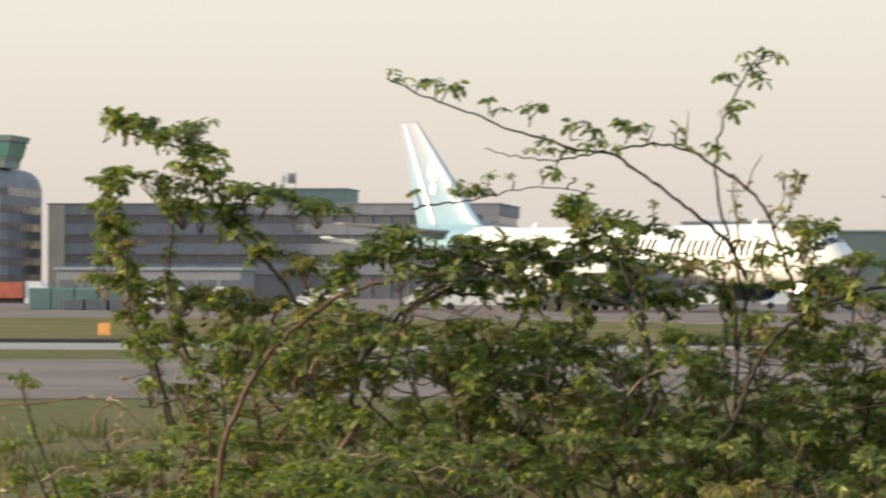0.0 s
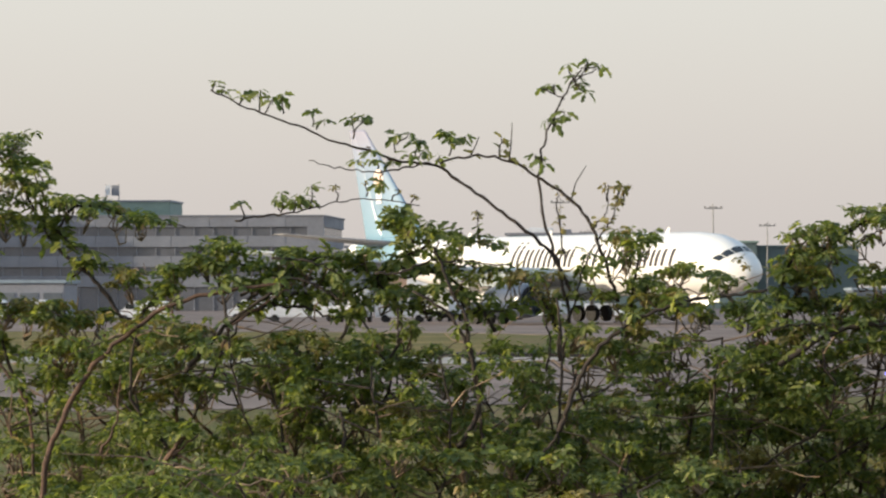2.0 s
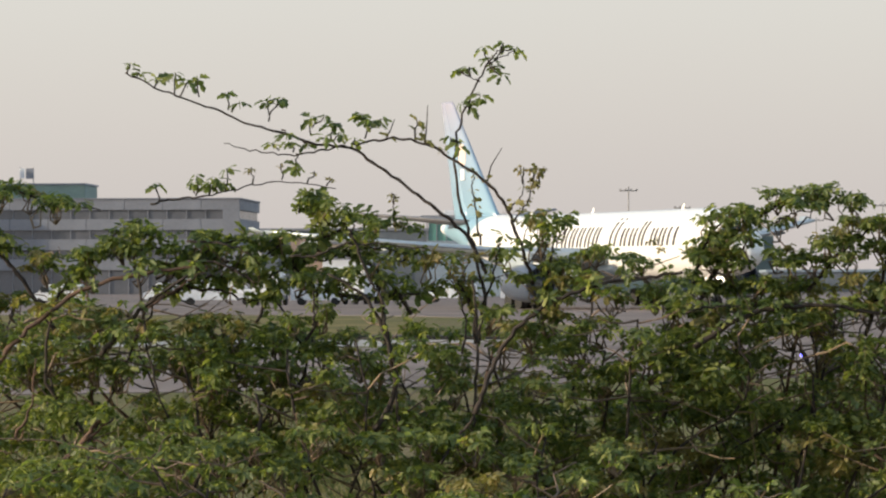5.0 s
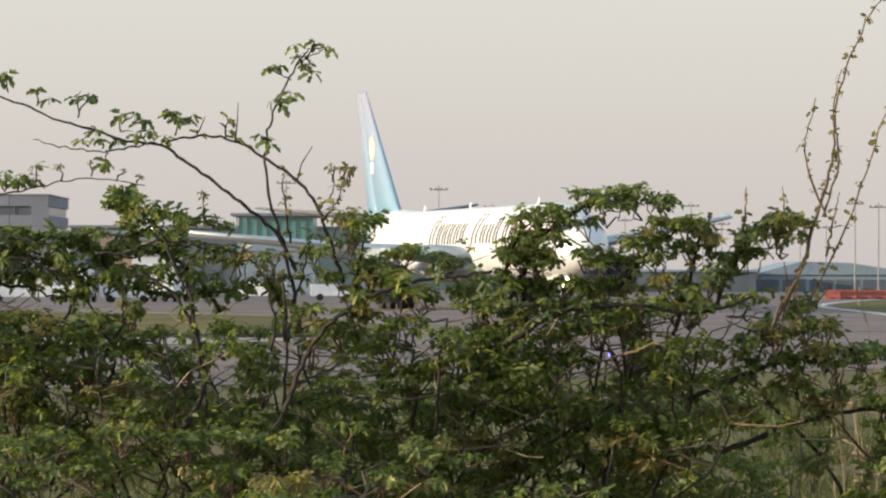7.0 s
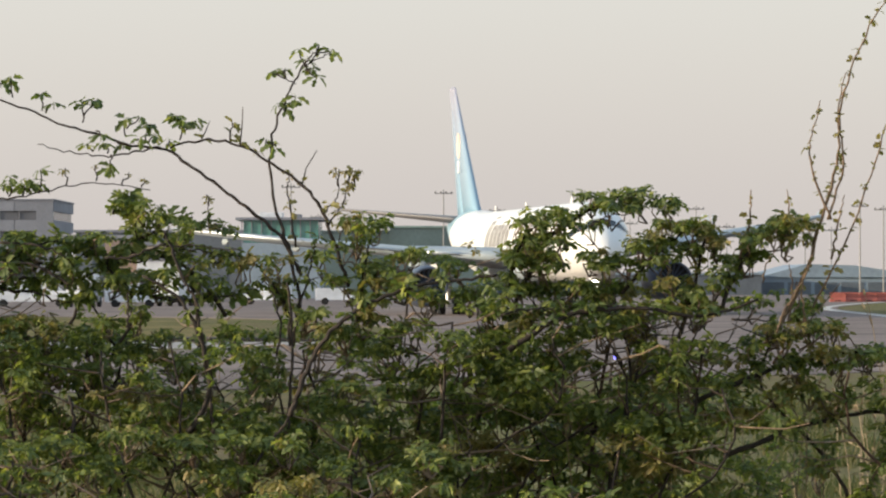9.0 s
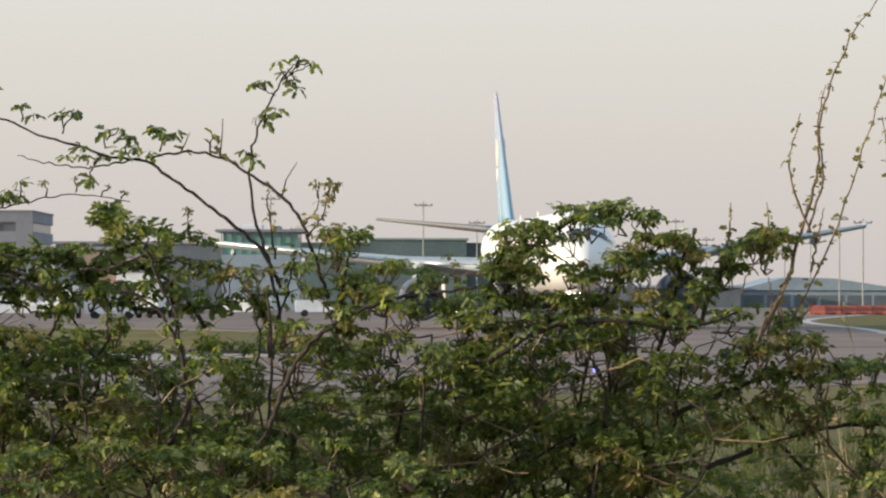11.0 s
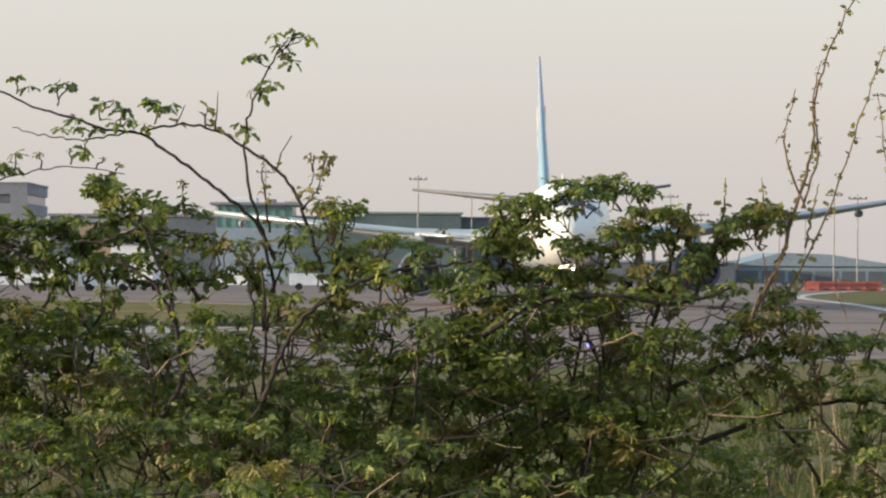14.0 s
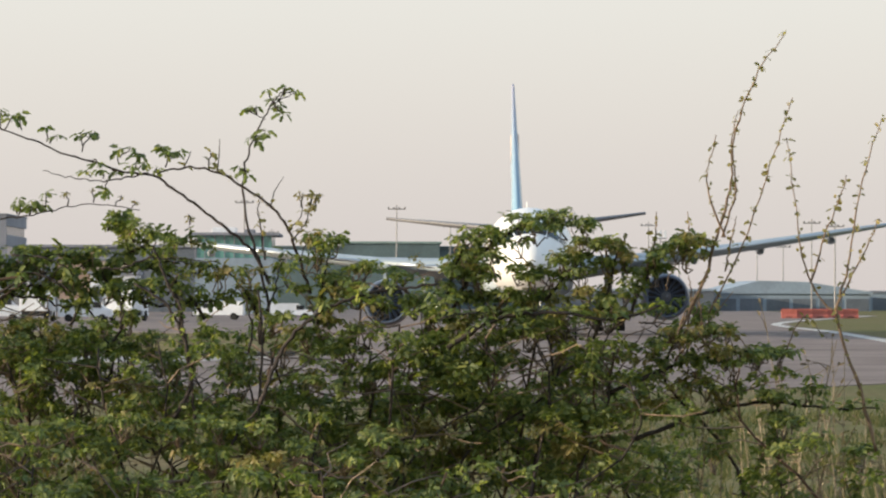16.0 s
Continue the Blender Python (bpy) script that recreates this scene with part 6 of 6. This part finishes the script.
clump(sh_left, -1.283, -0.094, 0.029, 0.005, 6, 0.05, 6)
clump(sh_left, -1.180, -0.022, 0.021, 0.008, 6, 0.3, 6)
clump(sh_left, -1.159, -0.047, 0.037, 0.016, 12, 0.3, 6)
clump(sh_left, -1.098, -0.042, 0.021, 0.010, 6, 0.3, 6)
clump(sh_left, -1.180, -0.093, 0.025, 0.016, 9, 0.4, 6)
clump(sh_left, -1.139, -0.103, 0.025, 0.016, 9, 0.4, 6)
clump(sh_left, -1.190, -0.155, 0.025, 0.012, 6, 0.2, 6)
clump(sh_left, -1.047, 0.024, 0.021, 0.010, 6, 0.3, 6)
clump(sh_left, -0.955, 0.039, 0.021, 0.012, 5, 0.1, 6)
clump(sh_left, -0.914, 0.064, 0.025, 0.012, 6, 0.1, 6)
clump(sh_left, -0.873, 0.084, 0.018, 0.007, 4, 0.05, 6)
clump(sh_left, -0.883, 0.049, 0.025, 0.009, 5, 0.05, 6)
clump(sh_left, -0.965, 0.009, 0.025, 0.005, 6, 0.2, 6)
clump(sh_left, -0.934, -0.072, 0.029, 0.014, 9, 0.6, 6)
clump(sh_left, -0.996, -0.093, 0.025, 0.010, 6, 0.3, 6)
clump(sh_left, -0.934, -0.113, 0.033, 0.012, 8, 0.4, 6)
clump(sh_left, -0.812, 0.049, 0.021, 0.005, 3, 0.05, 6)
clump(sh_left, -0.853, 0.019, 0.025, 0.004, 5, 0.05, 6)
clump(sh_left, -0.802, 0.019, 0.016, 0.004, 3, 0.05, 6)
clump(sh_left, -1.067, -0.154, 0.029, 0.016, 9, 0.05, 6)
clump(sh_left, -1.016, -0.133, 0.025, 0.012, 8, 0.2, 6)
clump(sh_left, -0.955, -0.153, 0.025, 0.016, 8, 0.3, 6)
clump(sh_left, -0.894, -0.163, 0.029, 0.012, 8, 0.05, 6)
clump(sh_left, -0.843, -0.092, 0.021, 0.008, 5, 0.2, 6)
clump(sh_left, -0.751, -0.092, 0.033, 0.016, 9, 0.05, 6)
clump(sh_left, -0.792, -0.143, 0.025, 0.012, 6, 0.05, 6)
clump(sh_mid, -0.731, -0.173, 0.033, 0.020, 9, 0.05, 6)
clump(sh_left, -0.853, -0.234, 0.029, 0.016, 6, 0.05, 6)
clump(sh_left, -0.772, -0.233, 0.033, 0.020, 8, 0.05, 6)
clump(sh_left, -1.252, -0.196, 0.025, 0.008, 6, 0.1, 6)
clump(sh_left, -1.170, -0.195, 0.021, 0.005, 5, 0.05, 6)
clump(sh_left, -1.077, -0.256, 0.025, 0.005, 5, 0.05, 6)
clump(sh_left, -1.262, -0.278, 0.033, 0.012, 8, 0.4, 5.7)
clump(sh_left, -1.314, -0.319, 0.029, 0.016, 8, 0.05, 5.7)
clump(sh_left, -1.139, -0.287, 0.041, 0.016, 9, 0.2, 5.7)
clump(sh_left, -0.934, -0.325, 0.033, 0.016, 8, 0.3, 5.7)
clump(sh_left, -0.792, -0.324, 0.041, 0.020, 9, 0.05, 5.7)
clump(sh_left, -0.873, -0.345, 0.033, 0.012, 8, 0.05, 5.7)
clump(sh_left, -1.037, -0.336, 0.033, 0.012, 6, 0.2, 5.7)
clump(sh_left, -1.211, -0.348, 0.033, 0.012, 6, 0.05, 5.7)
clump(sh_left, -1.556, -0.188, 0.021, 0.010, 3, 0.3, 6.3)
clump(sh_left, -1.546, -0.353, 0.041, 0.016, 8, 0.3, 6.3)
clump(sh_left, -1.577, -0.301, 0.025, 0.012, 5, 0.3, 6.3)
clump(sh_left, -1.390, -0.351, 0.025, 0.012, 6, 0.3, 6.3)
clump(sh_left, -1.328, -0.360, 0.041, 0.008, 8, 0.2, 6.3)
clump(sh_left, -1.463, -0.367, 0.025, 0.005, 5, 0.3, 6.3)
clump(sh_mid, -0.724, -0.224, 0.041, 0.012, 6, 0.1, 6.1)
clump(sh_mid, -0.634, -0.224, 0.033, 0.012, 6, 0.1, 6.1)
clump(sh_mid, -0.524, -0.204, 0.033, 0.010, 6, 0.1, 6.1)
clump(sh_mid, -0.454, -0.224, 0.029, 0.008, 5, 0.2, 6.1)
clump(sh_mid, -0.354, -0.234, 0.033, 0.010, 6, 0.1, 6.1)
clump(sh_mid, -0.224, -0.224, 0.029, 0.012, 6, 0.2, 6.1)
clump(sh_mid, -0.124, -0.244, 0.041, 0.014, 8, 0.1, 6.1)
clump(sh_mid, -0.694, -0.264, 0.033, 0.008, 5, 0.05, 6.1)
clump(sh_mid, -0.234, -0.274, 0.033, 0.010, 6, 0.05, 6.1)
clump(sh_mid, -0.134, -0.294, 0.033, 0.010, 6, 0.05, 6.1)
finish_clumps()

# open tufts on short spurs along the bare arching limbs: tip, foot, size
tuft_on_spur(sh_mid, -0.766, 0.356, -0.762, 0.324)
tuft_on_spur(sh_mid, -0.709, 0.331, -0.710, 0.300)
tuft_on_spur(sh_mid, -0.689, 0.312, -0.704, 0.296)
tuft_on_spur(sh_mid, -0.639, 0.314, -0.638, 0.279)
tuft_on_spur(sh_mid, -0.616, 0.318, -0.636, 0.291)
tuft_on_spur(sh_mid, -0.562, 0.284, -0.562, 0.254)
tuft_on_spur(sh_mid, -0.538, 0.288, -0.560, 0.268)
tuft_on_spur(sh_mid, -0.519, 0.276, -0.526, 0.244)
tuft_on_spur(sh_mid, -0.512, 0.256, -0.522, 0.242)
tuft_on_spur(sh_mid, -0.459, 0.280, -0.466, 0.248)
tuft_on_spur(sh_mid, -0.437, 0.282, -0.459, 0.264)
tuft_on_spur(sh_mid, -0.472, 0.291, -0.464, 0.271)
tuft_on_spur(sh_mid, -0.606, 0.256, -0.614, 0.264)
tuft_on_spur(sh_mid, -0.629, 0.240, -0.619, 0.228)
tuft_on_spur(sh_mid, -0.588, 0.204, -0.588, 0.222)
tuft_on_spur(sh_mid, -0.566, 0.240, -0.579, 0.247)
tuft_on_spur(sh_mid, -0.539, 0.250, -0.549, 0.243)
tuft_on_spur(sh_mid, -0.484, 0.246, -0.484, 0.238)
tuft_on_spur(sh_mid, -0.599, 0.241, -0.594, 0.225)
tuft_on_spur(sh_mid, -0.254, 0.408, -0.244, 0.378)
tuft_on_spur(sh_mid, -0.244, 0.390, -0.243, 0.372)
tuft_on_spur(sh_mid, -0.221, 0.414, -0.236, 0.384)
tuft_on_spur(sh_mid, -0.201, 0.406, -0.224, 0.398)
tuft_on_spur(sh_mid, -0.234, 0.376, -0.243, 0.372)
tuft_on_spur(sh_mid, -0.226, 0.360, -0.243, 0.372)
tuft_on_spur(sh_mid, -0.296, 0.368, -0.279, 0.358)
tuft_on_spur(sh_mid, -0.281, 0.373, -0.278, 0.358)
tuft_on_spur(sh_mid, -0.290, 0.312, -0.281, 0.300)
tuft_on_spur(sh_mid, -0.262, 0.324, -0.272, 0.326)
tuft_on_spur(sh_mid, -0.276, 0.306, -0.280, 0.300)
tuft_on_spur(sh_mid, -0.314, 0.248, -0.298, 0.240)
tuft_on_spur(sh_mid, -0.302, 0.238, -0.298, 0.244)
tuft_on_spur(sh_mid, -0.734, 0.178, -0.732, 0.158)
tuft_on_spur(sh_mid, -0.719, 0.170, -0.724, 0.158)
tuft_on_spur(sh_mid, -0.774, 0.170, -0.770, 0.152)
tuft_on_spur(sh_mid, -0.669, 0.198, -0.667, 0.168, 0.5)
tuft_on_spur(sh_mid, -0.616, 0.204, -0.614, 0.176, 0.5)
tuft_on_spur(sh_mid, -0.556, 0.190, -0.569, 0.168, 0.5)
tuft_on_spur(sh_mid, -0.529, 0.180, -0.534, 0.165, 0.5)
tuft_on_spur(sh_mid, -0.184, 0.196, -0.186, 0.166, 0.5)
tuft_on_spur(sh_mid, -0.149, 0.196, -0.156, 0.166, 0.5)
tuft_on_spur(sh_mid, -0.162, 0.174, -0.156, 0.161, 0.5)
tuft_on_spur(sh_mid, -0.172, 0.194, -0.164, 0.166, 0.5)
tuft_on_spur(sh_mid, -0.404, 0.101, -0.399, 0.086, 0.5)
tuft_on_spur(sh_mid, -0.419, 0.151, -0.414, 0.131, 0.5)
tuft_on_spur(sh_mid, -0.886, 0.383, -0.890, 0.364, 0.8)
tuft_on_spur(sh_mid, -0.868, 0.366, -0.880, 0.360, 0.8)
tuft_on_spur(sh_mid, -0.838, 0.356, -0.842, 0.341, 0.8)
tuft_on_spur(sh_mid, -0.803, 0.366, -0.806, 0.327, 0.8)
tuft_on_spur(sh_mid, -0.783, 0.350, -0.796, 0.325, 0.8)
tuft_on_spur(sh_mid, -0.838, 0.168, -0.835, 0.136, 0.8)
tuft_on_spur(sh_mid, -0.765, 0.182, -0.768, 0.148, 0.8)
tuft_on_spur(sh_mid, -0.742, 0.170, -0.745, 0.148, 0.8)
tuft_on_spur(sh_mid, -0.712, 0.195, -0.716, 0.154, 0.8)

# dark crooked stems seen between the clumps
limb(sh_mid, [(-0.407, -0.274, 5.80), (-0.410, -0.227, 5.80), (-0.417, -0.159, 5.80), (-0.427, -0.099, 5.80), (-0.437, -0.038, 5.80), (-0.461, 0.002, 5.80), (-0.481, 0.056, 5.80), (-0.494, 0.086, 5.80)], 0.0035, 0.0021, every=0)
limb(sh_mid, [(-0.274, -0.264, 5.90), (-0.271, -0.194, 5.90), (-0.268, -0.104, 5.90), (-0.274, -0.004, 5.90)], 0.0030, 0.0021, every=0)
limb(sh_mid, [(-0.599, 0.039, 5.90), (-0.554, 0.041, 5.90), (-0.504, 0.061, 5.90), (-0.474, 0.059, 5.90), (-0.434, 0.060, 5.90), (-0.354, 0.053, 5.90)], 0.0023, 0.0011, every=0)
limb(sh_mid, [(-0.559, -0.084, 5.90), (-0.556, -0.049, 5.90), (-0.559, -0.024, 5.90)], 0.0026, 0.0017, every=0)
limb(sh_mid, [(-0.294, -0.134, 5.90), (-0.287, -0.084, 5.90), (-0.299, -0.034, 5.90), (-0.314, -0.004, 5.90)], 0.0023, 0.0011, every=0)
limb(sh_mid, [(-0.784, 0.066, 5.90), (-0.739, 0.064, 5.90), (-0.684, 0.051, 5.90), (-0.654, 0.026, 5.90)], 0.0024, 0.0013, every=0)
limb(sh_mid, [(-0.784, 0.031, 5.90), (-0.724, 0.026, 5.90), (-0.674, 0.001, 5.90), (-0.664, -0.014, 5.90)], 0.0024, 0.0013, every=0)
limb(sh_mid, [(-0.684, -0.369, 5.70), (-0.669, -0.324, 5.70), (-0.654, -0.244, 5.70), (-0.664, -0.204, 5.70)], 0.0043, 0.0021, every=0)
limb(sh_mid, [(-0.334, -0.334, 5.70), (-0.314, -0.294, 5.70), (-0.294, -0.274, 5.70), (-0.274, -0.244, 5.70)], 0.0029, 0.0021, every=0)
limb(sh_mid, [(-0.724, 0.016, 5.90), (-0.724, 0.026, 5.90), (-0.674, 0.001, 5.90)], 0.0022, 0.0013, every=0)
limb(sh_right, [(0.096, -0.064, 5.85), (0.121, -0.056, 5.85), (0.161, -0.052, 5.85), (0.201, -0.050, 5.85)], 0.0023, 0.0013, every=0)
limb(sh_right, [(0.261, 0.096, 5.90), (0.276, 0.106, 5.90), (0.301, 0.115, 5.90), (0.336, 0.116, 5.90)], 0.0020, 0.0008, every=0)
limb(sh_right, [(0.401, -0.154, 5.90), (0.406, -0.104, 5.90), (0.418, -0.069, 5.90)], 0.0023, 0.0013, every=0)
limb(sh_right, [(0.426, -0.164, 5.90), (0.441, -0.104, 5.90), (0.466, -0.076, 5.90)], 0.0023, 0.0013, every=0)
limb(sh_right, [(0.511, -0.069, 5.90), (0.546, -0.070, 5.90), (0.581, -0.072, 5.90)], 0.0022, 0.0010, every=0)
limb(sh_right, [(0.591, -0.094, 5.90), (0.611, -0.044, 5.90), (0.636, -0.004, 5.90)], 0.0022, 0.0011, every=0, bark=BARK_DRY)
limb(sh_left, [(-1.288, -0.262, 5.90), (-1.314, -0.155, 5.90), (-1.355, -0.073, 5.90), (-1.371, 0.029, 5.90), (-1.386, 0.111, 5.90)], 0.0030, 0.0011, every=0)
limb(sh_left, [(-1.211, -0.381, 5.90), (-1.216, -0.236, 5.90), (-1.237, -0.175, 5.90), (-1.278, -0.114, 5.90), (-1.288, -0.053, 5.90), (-1.298, 0.039, 5.90), (-1.291, 0.111, 5.90)], 0.0033, 0.0011, every=0, bark=BARK_RED)
limb(sh_left, [(-0.873, -0.093, 5.80), (-0.853, -0.052, 5.80), (-0.802, -0.017, 5.80), (-0.746, 0.019, 5.80)], 0.0026, 0.0014, every=0, bark=BARK_RED)
limb(sh_left, [(-0.894, -0.376, 5.80), (-0.934, -0.295, 5.80), (-0.975, -0.285, 5.80)], 0.0029, 0.0014, every=0, bark=BARK_RED)
limb(sh_left, [(-1.057, -0.377, 5.60), (-0.975, -0.295, 5.60), (-0.914, -0.249, 5.60)], 0.0040, 0.0017, every=0, bark=BARK_RED)
limb(sh_left, [(-0.873, 0.009, 5.90), (-0.853, -0.133, 5.90), (-0.833, -0.214, 5.90), (-0.792, -0.294, 5.90)], 0.0026, 0.0014, every=0)
limb(sh_left, [(-1.098, -0.286, 5.70), (-1.067, -0.235, 5.70), (-1.057, -0.144, 5.70)], 0.0029, 0.0014, every=0, bark=BARK_RED)
limb(sh_right, [(0.611, -0.079, 5.95), (0.618, -0.014, 5.95), (0.612, 0.028, 5.95)], 0.0022, 0.0010, every=0, bark=BARK_DRY)
limb(sh_end, [(0.641, -0.074, 5.95), (0.636, -0.009, 5.95), (0.654, 0.034, 5.95)], 0.0022, 0.0010, every=0, bark=BARK_DRY)
limb(sh_right, [(0.566, -0.004, 5.95), (0.572, 0.026, 5.95), (0.588, 0.051, 5.95)], 0.0016, 0.0008, every=0, bark=BARK_DRY)
limb(sh_end, [(0.596, -0.104, 6.00), (0.628, -0.044, 6.00), (0.624, -0.004, 6.00)], 0.0019, 0.0008, every=0, bark=BARK_DRY)



def motions():
    # seconds, place of the main wheels, heading
    walk(plane, [(t, pose(x, y, 0.08, 1.3, 0, a)) for t, x, y, a in PLANE_PATH])


motions()
